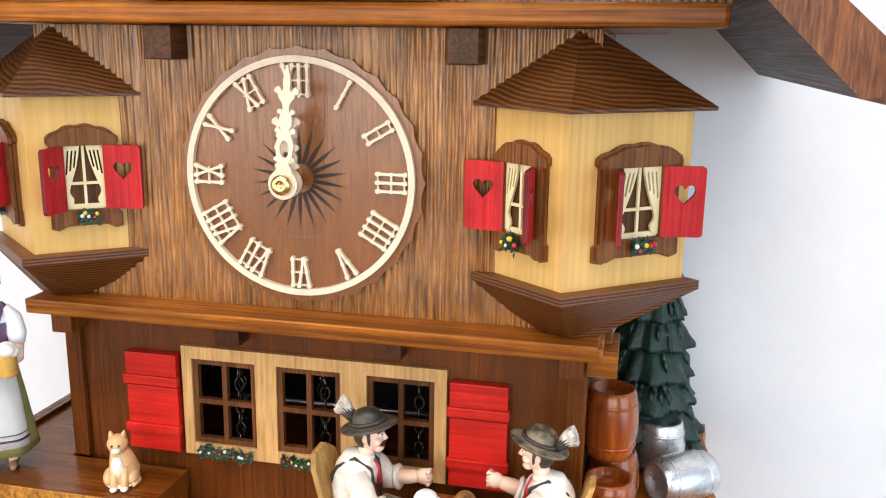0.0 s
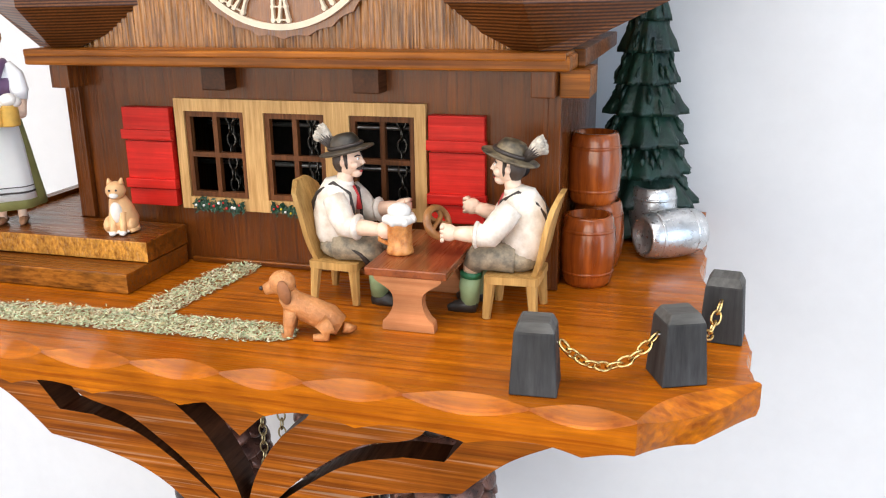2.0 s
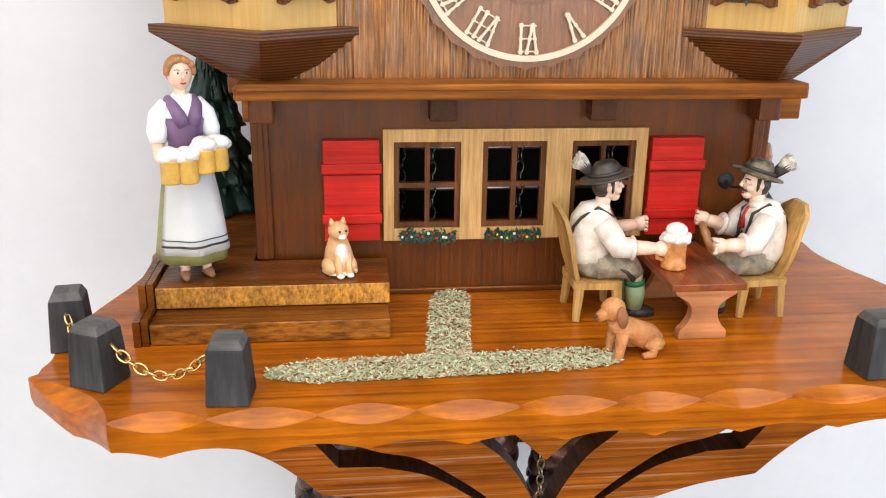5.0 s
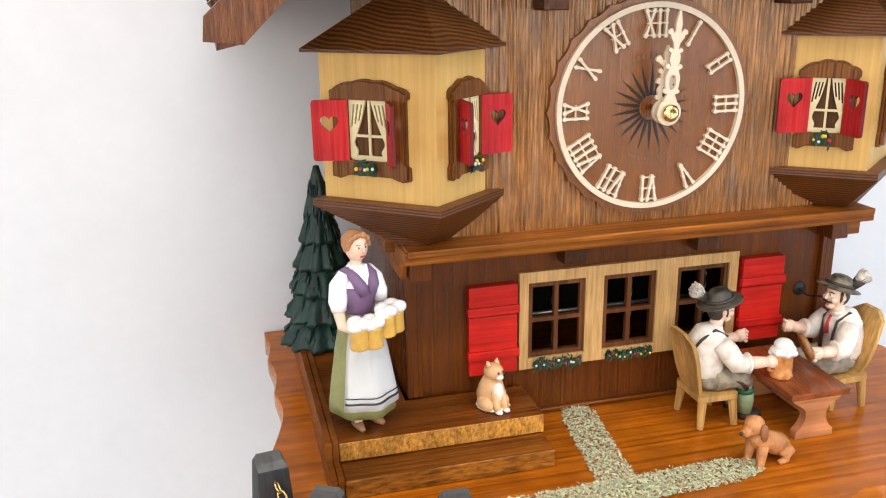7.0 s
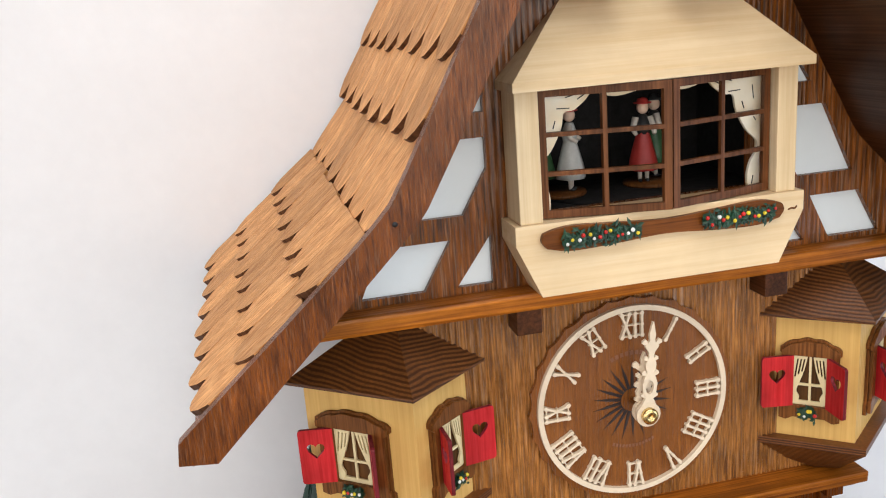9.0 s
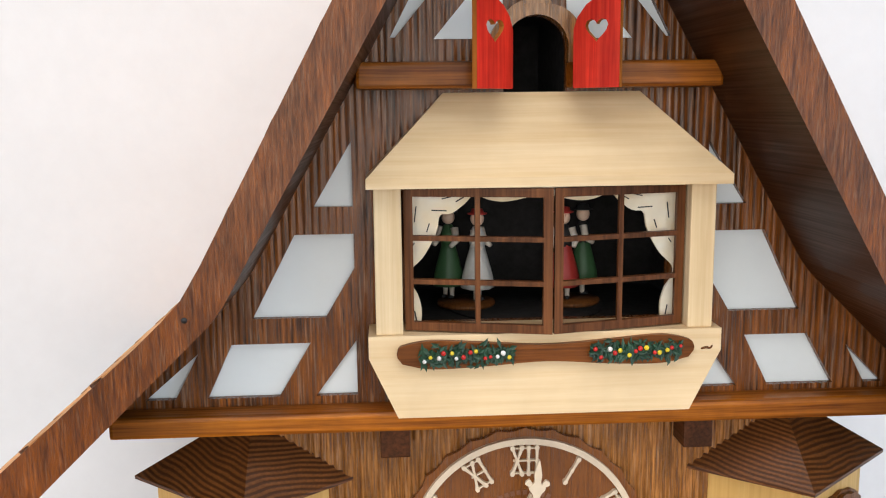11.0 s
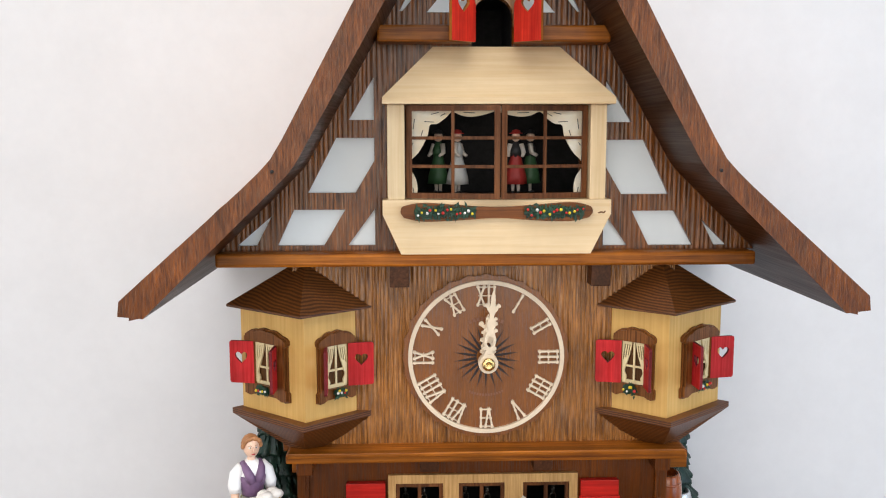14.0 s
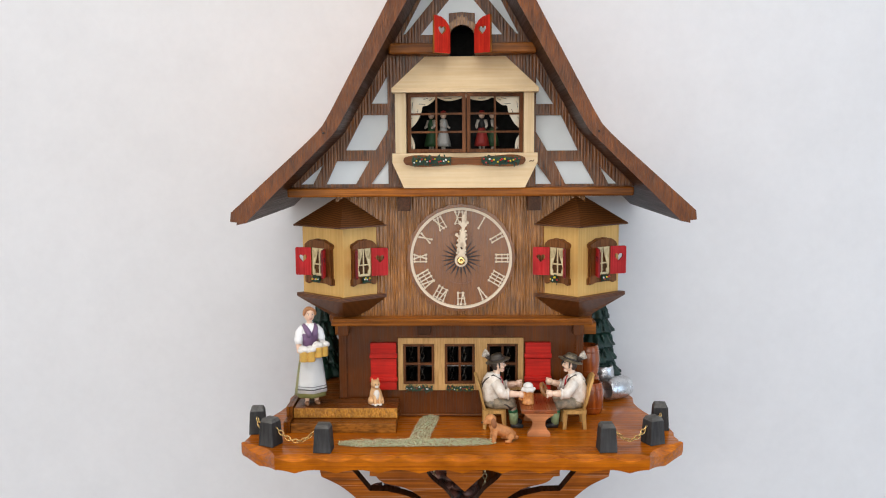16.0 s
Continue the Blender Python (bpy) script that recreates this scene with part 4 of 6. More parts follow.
# ---- the dancers' dormer ----
def dormer():
    yf = -0.0265
    bm = bmesh.new()
    # hipped roof board leaning back
    rows = ((-0.0640, 0.0745, 1.7700, -0.0325), (-0.0640, 0.0745, 1.7738, -0.0325), (-0.0335, 0.0445, 1.8052, -0.0080))
    a = [[bm.verts.new((x, y, z)) for x in (l, r)] + [bm.verts.new((x, -0.0068, z)) for x in (r, l)] for l, r, z, y in rows]
    for p, q in zip(a, a[1:]):
        for k in range(4):
            bm.faces.new((p[k], p[(k + 1) % 4], q[(k + 1) % 4], q[k]))
    bm.faces.new(a[0][::-1])
    bm.faces.new(a[-1])
    part("dormer_roof", bm, M_pale, clock, "pale maple hipped dormer roof")
    for x0, x1 in ((-0.0615, -0.0510), (0.0610, 0.0708)):
        part("dormer_post", boxed(x0, x1, yf + 0.001, -0.0068, 1.7128, 1.7699, bevel=0.0006), M_palev, clock, "pale maple post")
    bm = bmesh.new()
    prof = ((-0.0645, 0.0740, 1.7128, yf - 0.001), (-0.0645, 0.0740, 1.7040, yf - 0.001), (-0.0535, 0.0620, 1.6798, yf - 0.001))
    a = [[bm.verts.new((l, y, z)), bm.verts.new((r, y, z)), bm.verts.new((r, -0.0068, z)), bm.verts.new((l, -0.0068, z))] for l, r, z, y in prof]
    for p, q in zip(a, a[1:]):
        for k in range(4):
            bm.faces.new((p[k], p[(k + 1) % 4], q[(k + 1) % 4], q[k]))
    bm.faces.new(a[0])
    bm.faces.new(a[-1][::-1])
    part("dormer_sill", bm, M_pale, clock, "pale maple sill apron tapering downwards")
    top = smooth_line([(-0.0535, 1.7048), (-0.0536, 1.7068), (-0.0515, 1.7094), (-0.0400, 1.7112), (-0.0200, 1.7100), (0.0045, 1.7086), (0.0290, 1.7100), (0.0490, 1.7114), (0.0600, 1.7094), (0.0623, 1.7068), (0.0622, 1.7048)], 5)
    bot = smooth_line([(0.0602, 1.7022), (0.0490, 1.7000), (0.0290, 1.7004), (0.0045, 1.7020), (-0.0200, 1.7006), (-0.0400, 1.7000), (-0.0515, 1.7022)], 5)
    part("flower_board", sheet(bmesh.new(), top + bot, [], front(yf - 0.0035), 0.0024), M_darkbeam, clock, "shaped brown board carrying flowers")
    for i, c in enumerate((-0.0268, 0.0390)):
        flower_box(clock, lambda u, v, w, c=c: (c + u, yf - 0.0036 - w, 1.7056 + v * 1.3), 0.0355, 420, 60 + i, size=1.25)
    part("knot", tube(bmesh.new(), smooth_line([(0.0660, yf - 0.0009, 1.7046), (0.0680, yf - 0.0012, 1.7052), (0.0696, yf - 0.0009, 1.7048), (0.0706, yf - 0.0009, 1.7060)], 4), [0.0002] + [0.00045] * 11 + [0.0002], 8), M_surround, clock, "small dark knot in the pale wood")
    # casements, open a little in the middle
    for s, x0, x1 in ((-1, -0.0500, 0.0058), (1, 0.0066, 0.0602)):
        z0, z1, t, b = 1.7134, 1.7694, 0.0034, 0.0019
        ws = [x0 + t, (x0 + x1) / 2 - b / 2, (x0 + x1) / 2 + b / 2, x1 - t]
        h = (z1 - z0 - 2 * t - 2 * b) / 3
        zs = [z0 + t + k * (h + b) for k in range(3)]
        holes = [rect(xa, xb, z, z + h) for z in zs for xa, xb in ((ws[0], ws[1]), (ws[2], ws[3]))]
        hinge = x0 if s < 0 else x1

        def place(u, v, w, hinge=hinge):
            return (u, -0.0205 - abs(u - hinge) * 0.23 + w, v)
        part("casement", sheet(bmesh.new(), rect(x0, x1, z0, z1), holes, place, 0.0026), M_sash, clock, "brown casement with six openings, slightly ajar")
    # painted curtains behind the casements
    for s in (-1, 1):
        cx = 0.0050
        X = lambda u: cx + s * u
        o = [(X(0.0), 1.7690), (X(0.0545), 1.7690), (X(0.0545), 1.7140), (X(0.0486), 1.7140)]
        o += [(X(u), z) for u, z in smooth_line([(0.0486, 1.7140), (0.0484, 1.7205), (0.0500, 1.7265), (0.0528, 1.7310), (0.0530, 1.7355), (0.0478, 1.7408), (0.0440, 1.7470), (0.0418, 1.7520), (0.0405, 1.7577), (0.0360, 1.7585), (0.0310, 1.7620), (0.0270, 1.7656), (0.0215, 1.7636), (0.0155, 1.7627), (0.0080, 1.7638), (0.0, 1.7662)], 4)[1:]]
        cur = part("dance_curtain", sheet(bmesh.new(), o, [], front(-0.0140), 0.0016), M_curtainwhite, clock, "white painted wooden curtain with black fold lines")
        bm = bmesh.new()
        for p, q in (((0.0500, 1.7615), (0.0508, 1.7552)), ((0.0449, 1.7546), (0.0460, 1.7512)), ((0.0440, 1.7598), (0.0381, 1.7595)), ((0.0399, 1.7642), (0.0352, 1.7653)), ((0.0344, 1.7630), (0.0312, 1.7648)), ((0.0509, 1.7470), (0.0521, 1.7452)), ((0.0512, 1.7196), (0.0505, 1.7156)), ((0.0200, 1.7652), (0.0130, 1.7650))):
            p, q = Vc((X(p[0]), p[1])), Vc((X(q[0]), q[1]))
            n = Vc((-(q - p).y, (q - p).x)).normalized() * 0.00022
            sheet(bm, [tuple(p + n), tuple(q + n), tuple(q - n), tuple(p - n)], [], front(-0.0143), 0.0002)
        part("fold_line", bm, M_ink, cur, kind="stuff")


dormer()


# ---- roof ----
def roof_side(s):
    """One flank of the roof with its two pitches, closed by the shingles that lie on it."""
    outer = [(0.2125, 1.6520), (0.2115, 1.6605), (0.1420, 1.7225), (0.1330, 1.7310), (0.1260, 1.7385), (0.1190, 1.7500), (0.0, 1.9690)]
    inner = [(0.0, 1.9330), (0.1095, 1.7410), (0.1125, 1.7358), (0.1170, 1.7300), (0.1720, 1.6765), (0.1985, 1.6505)]
    poly = [(GX + s * x, z) for x, z in outer + inner]
    bm = sheet(bmesh.new(), poly, [], front(-0.0720), 0.0055)
    deck = [(GX + s * max(0.0, x - 0.0044), z - (0.0036 if x else 0.0080)) for x, z in outer] + [(GX + s * x, z) for x, z in inner]
    sheet(bm, deck, [], front(-0.0665), 0.2345)
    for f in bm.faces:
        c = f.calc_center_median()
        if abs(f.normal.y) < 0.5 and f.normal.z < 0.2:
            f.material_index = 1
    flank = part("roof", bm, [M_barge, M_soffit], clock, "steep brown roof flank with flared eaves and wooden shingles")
    rng = random.Random(8 + s)
    meshes = {0.052: [], 0.036: []}
    for k in range(8):
        w, L, r = 0.0297 - 0.0003 * (k % 4), (0.052, 0.036)[k // 4], 0.0105
        pts = [(-w / 2, 0), (w / 2, 0), (w / 2, -(L - r)), (w * 0.36, -(L - r * 0.5)), (w * 0.16, -(L - r * 0.08)), (0, -L), (-w * 0.16, -(L - r * 0.08)), (-w * 0.36, -(L - r * 0.5)), (-w / 2, -(L - r))]
        bm = sheet(bmesh.new(), pts, [], lambda u, v, d: (u, d, v), 0.0027)
        # butts pointing down take the end grain colour, shade painted in
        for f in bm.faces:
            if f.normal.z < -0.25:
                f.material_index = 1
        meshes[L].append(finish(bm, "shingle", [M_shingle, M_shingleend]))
    line = [Vc(q) for q in ((0.2112, 1.6604), (0.1420, 1.7225), (0.1330, 1.7310), (0.1260, 1.7385), (0.1190, 1.7500), (0.0, 1.9690))]

    def along(dist):
        for a, b in zip(line, line[1:]):
            if dist <= (b - a).length or b is line[-1]:
                return a + (b - a).normalized() * dist
            dist -= (b - a).length
    total = sum((b - a).length for a, b in zip(line, line[1:]))
    runs, dist = [], 0.0045
    for step in (0.0280, 0.0325, 0.0320, 0.0405, *[0.0335] * 6):
        if dist < total - 0.040:
            a, b = (dist + 0.004, dist + 0.020) if dist < 0.09 else (dist, dist + 0.050)
            runs.append((along(max(dist, 0.0)), (along(b) - along(a)).normalized(), 0.036 if dist < 0.09 else 0.052))
        dist += step
    org = origin_of(clock)
    for p, d, L in runs:
        nrm = Vc((d.y, -d.x))
        if nrm.x < 0:
            nrm = -nrm
        y = -0.0664
        while y < 0.158:
            w = 0.0298
            ob = new("shingle", rng.choice(meshes[L]))
            tilt = 0.060
            dd = (d - nrm * tilt).normalized()
            nn = Vc((dd.y, -dd.x))
            if nn.x < 0:
                nn = -nn
            jit = rng.uniform(-0.0016, 0.0016)
            end = p + nrm * (-0.0022 if 1.72 < p.y < 1.735 else 0.0014) + d * jit
            up3 = Vc((s * dd.x, 0, dd.y))
            n3 = Vc((s * nn.x, 0, nn.y))
            side = Vc((0, 1, 0))
            origin = Vc((GX + s * end.x, y + w / 2, end.y)) + up3 * L
            m = Matrix((side, -n3, up3)).transposed().to_4x4()
            ob.parent = flank
            ob.matrix_basis = Matrix.Translation(origin - org) @ m @ pose(0, 0, 0, 0, rng.uniform(-0.5, 0.5), 0)
            y += w


roof_side(-1)
roof_side(1)
for x in (-0.1230, 0.1250):
    part("screw_hole", lathe(bmesh.new(), [(0.0010, 0.0), (0.0010, 0.0003), (0.0, 0.0003)], (x, -0.0721, 1.7320), 12, 0, Matrix.Rotation(radians(90), 4, "X")), M_ink, clock)


# ---- steps ----
def steps():
    th = root("step_platform", (-0.115, -0.01, Z0), "two dark wooden steps with honey coloured front edges", "steps")

    def slab(name, x0, x1, y0, y1, z0, z1, edge):
        bm = boxed(x0, x1, y0, y1, z0, z1, bevel=0.0007)
        bm.normal_update()
        for f in bm.faces:
            if f.normal.y < -0.8:
                f.material_index = 1
        part(name, bm, [M_step, edge], th)
    slab("lower_step", -0.1662, -0.0635, -0.0418, 0.0090, Z0 + 0.0002, Z0 + 0.0098, M_lowedge)
    slab("upper_step", -0.1662, -0.0630, -0.0252, 0.0090, Z0 + 0.0103, Z0 + 0.0203, M_stepedge)
    part("side_landing", boxed(-0.1662, -0.1262, 0.0093, 0.132, Z0 + 0.0003, Z0 + 0.0200, bevel=0.0006), M_step, th)
    prof = [(-0.0430, Z0), (-0.0430, Z0 + 0.0115), (-0.0275, Z0 + 0.0118), (-0.0270, Z0 + 0.0222), (0.134, Z0 + 0.0222), (0.134, Z0)]
    bm = sheet(bmesh.new(), prof, [], lambda u, v, w: (-0.1728 + w, u, v + 0.0002), 0.0030)
    sheet(bm, [(y * 1.0 + (0.0007 if y < 0 else 0), z) for y, z in prof], [], lambda u, v, w: (-0.1694 + w, u, v + 0.0002), 0.0028)
    part("side_cheek", bm, M_step, th, "dark stepped side cheek of two boards")


steps()


# ---- figurines, each one painted mesh ----
SKIN, SHIRT, HAIR, DARKHAT, SUEDE, SOCK, BOOT, RED_TIE = (
    paint("painted_skin", (0.86, 0.62, 0.46), 0.42, 0.06, 500, second=(0.82, 0.52, 0.36)), paint("painted_shirt", (0.82, 0.75, 0.66), 0.5, 0.07, 900, second=(0.66, 0.56, 0.45)),
    paint("dark_hair", (0.05, 0.03, 0.02), 0.5), paint("felt_hat", (0.20, 0.150, 0.085), 0.5, 0.25, 950, second=(0.016, 0.014, 0.010)),
    paint("suede_breeches", (0.38, 0.30, 0.20), 0.6, 0.2, 1100, second=(0.17, 0.145, 0.105)), paint("green_sock", (0.30, 0.40, 0.20), 0.55, 0.12, 260),
    paint("black_boot", (0.03, 0.026, 0.022), 0.4), paint("red_tie", (0.5, 0.03, 0.03), 0.5))
CUFF = paint("dark_green_cuff", (0.02, 0.15, 0.06), 0.5)
PLUME = paint("hat_plume", (0.66, 0.59, 0.49), 0.7, 0.25, 1500, second=(0.34, 0.29, 0.23))
HATDARK = paint("black_felt_hat", (0.075, 0.056, 0.036), 0.45, 0.25, 700, second=(0.014, 0.012, 0.009))
EYEWHITE = paint("eye_white", (0.85, 0.82, 0.78), 0.3, 0.02)
BROW = paint("dark_painted_line", (0.04, 0.028, 0.022), 0.5)
GINGER, BODICE, APRON, SKIRT, BEER, FOAM, SHOE = (
    paint("auburn_hair", (0.50, 0.22, 0.085), 0.5, 0.15, 400), paint("purple_bodice", (0.20, 0.11, 0.21), 0.5, 0.12), paint("white_apron", (0.94, 0.925, 0.90), 0.5, 0.02, 180),
    paint("olive_skirt", (0.27, 0.26, 0.085), 0.5, 0.12), paint("beer", (0.78, 0.46, 0.10), 0.35, 0.15, 300), paint("foam", (0.86, 0.81, 0.74), 0.55, 0.08, 400), paint("tan_shoe", (0.36, 0.17, 0.08), 0.5))
FUR, FURDARK, CATFUR, CATWHITE = (
    paint("spaniel_fur", (0.62, 0.26, 0.085), 0.5, 0.16, 700, 0.0005, second=(0.44, 0.165, 0.048)), paint("spaniel_ear", (0.32, 0.115, 0.035), 0.55, 0.16, 420, 0.0003),
    paint("ginger_cat_fur", (0.80, 0.46, 0.21), 0.5, 0.10, 300), paint("white_cat_fur", (0.84, 0.76, 0.66), 0.5, 0.06, 300))
AMBER = paint("amber_mug", (0.74, 0.33, 0.10), 0.3, 0.2, 1500, second=(0.46, 0.15, 0.035))


def Rz(a):
    return Matrix.Rotation(radians(a), 4, "Z")


def Ry(a):
    return Matrix.Rotation(radians(a), 4, "Y")


def Rx(a):
    return Matrix.Rotation(radians(a), 4, "X")


def seated_man(name, at, turn, label, arm_near, arm_far, felt, back):
    """A seated figurine that looks along its own +x; at is the middle of its seat. Arms are given as shoulder-elbow-wrist lines."""
    bm = bmesh.new()
    mats = [SKIN, SHIRT, HAIR, felt, SUEDE, SOCK, BOOT, RED_TIE, CUFF, PLUME, BROW, EYEWHITE]
    S, T, H, D, U, K, B, R, C, P, L, W = range(12)
    # torso
    tube(bm, [(-0.0010, 0, 0.0000), (-0.0030, 0, 0.0060), (-0.0036, 0, 0.0130), (-0.0020, 0, 0.0200), (0.0004, 0, 0.0256), (0.0020, 0, 0.0290)], [0.0082, 0.0092, 0.0090, 0.0092, 0.0078, 0.0034], 16, T, squash=1.12)
    tube(bm, [(0.0018, 0, 0.0270), (0.0030, 0, 0.0330)], [0.0036, 0.0034], 12, S)
    tube(bm, [(0.0014, 0, 0.0272), (0.0020, 0, 0.0292)], [0.0050, 0.0041], 12, T)
    # breeches
    ball(bm, (-0.0008, 0, -0.0002), (0.0096, 0.0108, 0.0064), U)
    for s in (-1, 1):
        y = s * 0.0058
        tube(bm, [(0.0, y, 0.0002), (0.0090, y * 1.15, 0.0008), (0.0160, y * 1.2, -0.0004), (0.0182, y * 1.2, -0.0040)], [0.0062, 0.0060, 0.0056, 0.0048], 12, U)
        tube(bm, [(0.0176, y * 1.2, -0.0018), (0.0184, y * 1.2, -0.0064)], [0.0043, 0.0037], 10, S)
        tube(bm, [(0.0184, y * 1.2, -0.0062), (0.0186, y * 1.2, -0.0086)], [0.0047, 0.0047], 12, C)
        tube(bm, [(0.0186, y * 1.2, -0.0084), (0.0192, y * 1.2, -0.0130), (0.0190, y * 1.2, -0.0205)], [0.0044, 0.0046, 0.0038], 12, K)
        tube(bm, [(0.0160, y * 1.2, -0.0222), (0.0200, y * 1.22, -0.0216), (0.0252, y * 1.3, -0.0226), (0.0285, y * 1.35, -0.0233)], [0.0030, 0.0041, 0.0033, 0.0018], 10, B, squash=0.8)
        # braces and knife
        tube(bm, [(-0.0114, -s * 0.0030, 0.0040), (-0.0118, s * 0.0006, 0.0100), (-0.0117, s * 0.0040, 0.0190), (-0.0086, s * 0.0054, 0.0238), (-0.0010, s * 0.0056, 0.0284), (0.0062, s * 0.0052, 0.0240), (0.0074, s * 0.0044, 0.0160), (0.0078, s * 0.0044, 0.0060)], 0.0008, 6, L)
    tube(bm, [(0.0080, -0.0115, 0.0016), (0.0130, -0.0122, -0.0010), (0.0162, -0.0118, -0.0048)], [0.0008, 0.0009, 0.0014], 8, L)
    # tie
    tube(bm, [(0.0060, 0, 0.0262), (0.0078, 0, 0.0220), (0.0084, 0, 0.0160)], [0.0008, 0.0009, 0.0014], 8, R)
    # arms
    for arm, s in ((arm_near, -1), (arm_far, 1)):
        a, b, c = (Vc(p) for p in arm)
        mid = b + (c - b) * 0.36
        tube(bm, [a, a + (b - a) * 0.5, b, mid], [0.0050, 0.0056, 0.0054, 0.0050], 14, T)
        tube(bm, [mid - (c - b) * 0.06, mid, mid + (c - b) * 0.06], [0.0054, 0.0058, 0.0046], 14, T)
        tube(bm, [mid, b + (c - b) * 0.75, c], [0.0036, 0.0032, 0.0026], 10, S)
        ball(bm, c + (c - b).normalized() * 0.0020, (0.0040, 0.0030, 0.0036), S)
        for k in range(4):
            f = c + (c - b).normalized() * 0.0038 + Vc((0, 0, 0.0027 - 0.0018 * k))
            tube(bm, [f - Vc((0.001, 0, 0)), f + Vc((0.0012, s * 0.0012, 0)), f + Vc((0.0004, -s * 0.0024, -0.0002))], 0.0010, 6, S)
    # head
    hc = Vc((0.0042, 0, 0.0375))
    ball(bm, hc, (0.0061, 0.0054, 0.0068), S)
    tube(bm, [hc + Vc((0.0052, 0, 0.0022)), hc + Vc((0.0068, 0, -0.0009)), hc + Vc((0.0054, 0, -0.0017))], [0.0007, 0.0011, 0.0008], 8, S)
    ball(bm, hc + Vc((0.0034, 0, -0.0052)), (0.0026, 0.0028, 0.0022), S)
    for s in (-1, 1):
        ball(bm, hc + Vc((-0.0006, s * 0.0052, -0.0004)), (0.0013, 0.0009, 0.0018), S)
        tube(bm, [hc + Vc((0.0006, s * 0.0050, 0.0030)), hc + Vc((0.0010, s * 0.0051, -0.0010)), hc + Vc((0.0012, s * 0.0049, -0.0030))], [0.0010, 0.0008, 0.0003], 6, H)
        tube(bm, [hc + Vc((0.0063, s * 0.0003, -0.0027)), hc + Vc((0.0060, s * 0.0018, -0.0031)), hc + Vc((0.0050, s * 0.0034, -0.0029)), hc + Vc((0.0044, s * 0.0040, -0.0021))], [0.0005, 0.0006, 0.0004, 0.0001], 6, L)
        tube(bm, [hc + Vc((0.0057, s * 0.0011, 0.0023)), hc + Vc((0.0053, s * 0.0024, 0.0027)), hc + Vc((0.0044, s * 0.0036, 0.0022))], 0.00030, 6, L)
        ball(bm, hc + Vc((0.0052, s * 0.0021, 0.0012)), (0.0006, 0.0009, 0.0006), W, None, 8, 6)
        ball(bm, hc + Vc((0.0056, s * 0.0021, 0.0012)), (0.0004, 0.0004, 0.0005), L, None, 8, 6)
        ball(bm, hc + Vc((0.0036, s * 0.0033, -0.0014)), (0.0022, 0.0018, 0.0021), S)
    tube(bm, [hc + Vc((0.0057, -0.0013, -0.0044)), hc + Vc((0.0061, 0, -0.0046)), hc + Vc((0.0057, 0.0013, -0.0044))], 0.00035, 6, R)
    ball(bm, hc + Vc((-0.0022, 0, -0.0002)), (0.0050, 0.0054, 0.0060), H)
    # hat pushed back, with a brush-shaped plume behind
    tilt = Matrix.Translation(hc + Vc((-0.0006, 0, 0.0042))) @ Ry(-back)
    lathe(bm, [(0.0060, 0.0002), (0.0092, -0.0010), (0.0112, -0.0004), (0.0114, 0.0003), (0.0108, 0.0006), (0.0070, 0.0012), (0.0064, 0.0026), (0.0058, 0.0048), (0.0044, 0.0068), (0.0024, 0.0074), (0.0, 0.0066)], (0, 0, 0), 28, D, tilt, wob=lambda a, z: 1.0 + (0.10 * math.cos(2 * a) if z < 0.0012 else 0.08 * math.cos(2 * a)))
    tube(bm, [tilt @ Vc((0.0074 * math.cos(a), 0.0062 * math.sin(a), 0.0021)) for a in (2 * math.pi * k / 24 for k in range(25))], 0.0009, 6, L, cap=False)
    stem = [Vc(p) for p in ((-0.0062, 0.0020, 0.0014), (-0.0078, 0.0024, 0.0046), (-0.0096, 0.0026, 0.0076), (-0.0122, 0.0026, 0.0104))]
    tube(bm, [tilt @ p for p in (*stem[:3], stem[2].lerp(stem[3], 0.7))], [0.0014, 0.0022, 0.0034, 0.0042], 14, P)
    for k in range(30):
        a, q = 2.4 * k, math.sqrt((k + 0.5) / 30)
        side = Vc((0.55 * math.cos(a), math.sin(a), 0.70 * math.cos(a))) * q
        tube(bm, [tilt @ (stem[2] + side * 0.0026), tilt @ (stem[2].lerp(stem[3], 0.6) + side * 0.0038), tilt @ (stem[3] + side * 0.0045)], [0.0008, 0.0010, 0.0005], 6, P)
    for k in range(16):
        a = 2 * math.pi * k / 16
        side = Vc((0.55 * math.cos(a), math.sin(a), 0.70 * math.cos(a)))
        tube(bm, [tilt @ (stem[0] + side * 0.0012), tilt @ (stem[1] + side * 0.0022), tilt @ (stem[2].lerp(stem[3], 0.1 + 0.12 * (k % 3)) + side * 0.0037)], [0.0008, 0.0008, 0.0001], 5, L)
    bm.transform(Matrix.Translation(at) @ Rz(turn))
    return solo(name, bm, mats, at, label, "figurine", "seated figurines")


seated_man("man_figurine", (0.0330, -0.0170, 1.4665), 0, "painted wooden figurine in hat and breeches raising his arm to drink",
           ((0.0004, -0.0094, 0.0226), (0.0075, -0.0140, 0.0120), (0.0240, -0.0165, 0.0120)), ((0.0004, 0.0094, 0.0226), (0.0080, 0.0130, 0.0120), (0.0230, 0.0110, 0.0150)), HATDARK, 13)
seated_man("man_figurine", (0.1120, -0.0170, 1.4665), 180, "painted wooden figurine with hat and moustache holding a pretzel",
           ((0.0004, 0.0094, 0.0226), (0.0090, 0.0150, 0.0120), (0.0235, 0.0160, 0.0125)), ((0.0004, -0.0094, 0.0226), (0.0080, -0.0130, 0.0125), (0.0210, -0.0120, 0.0165)), DARKHAT, 17)


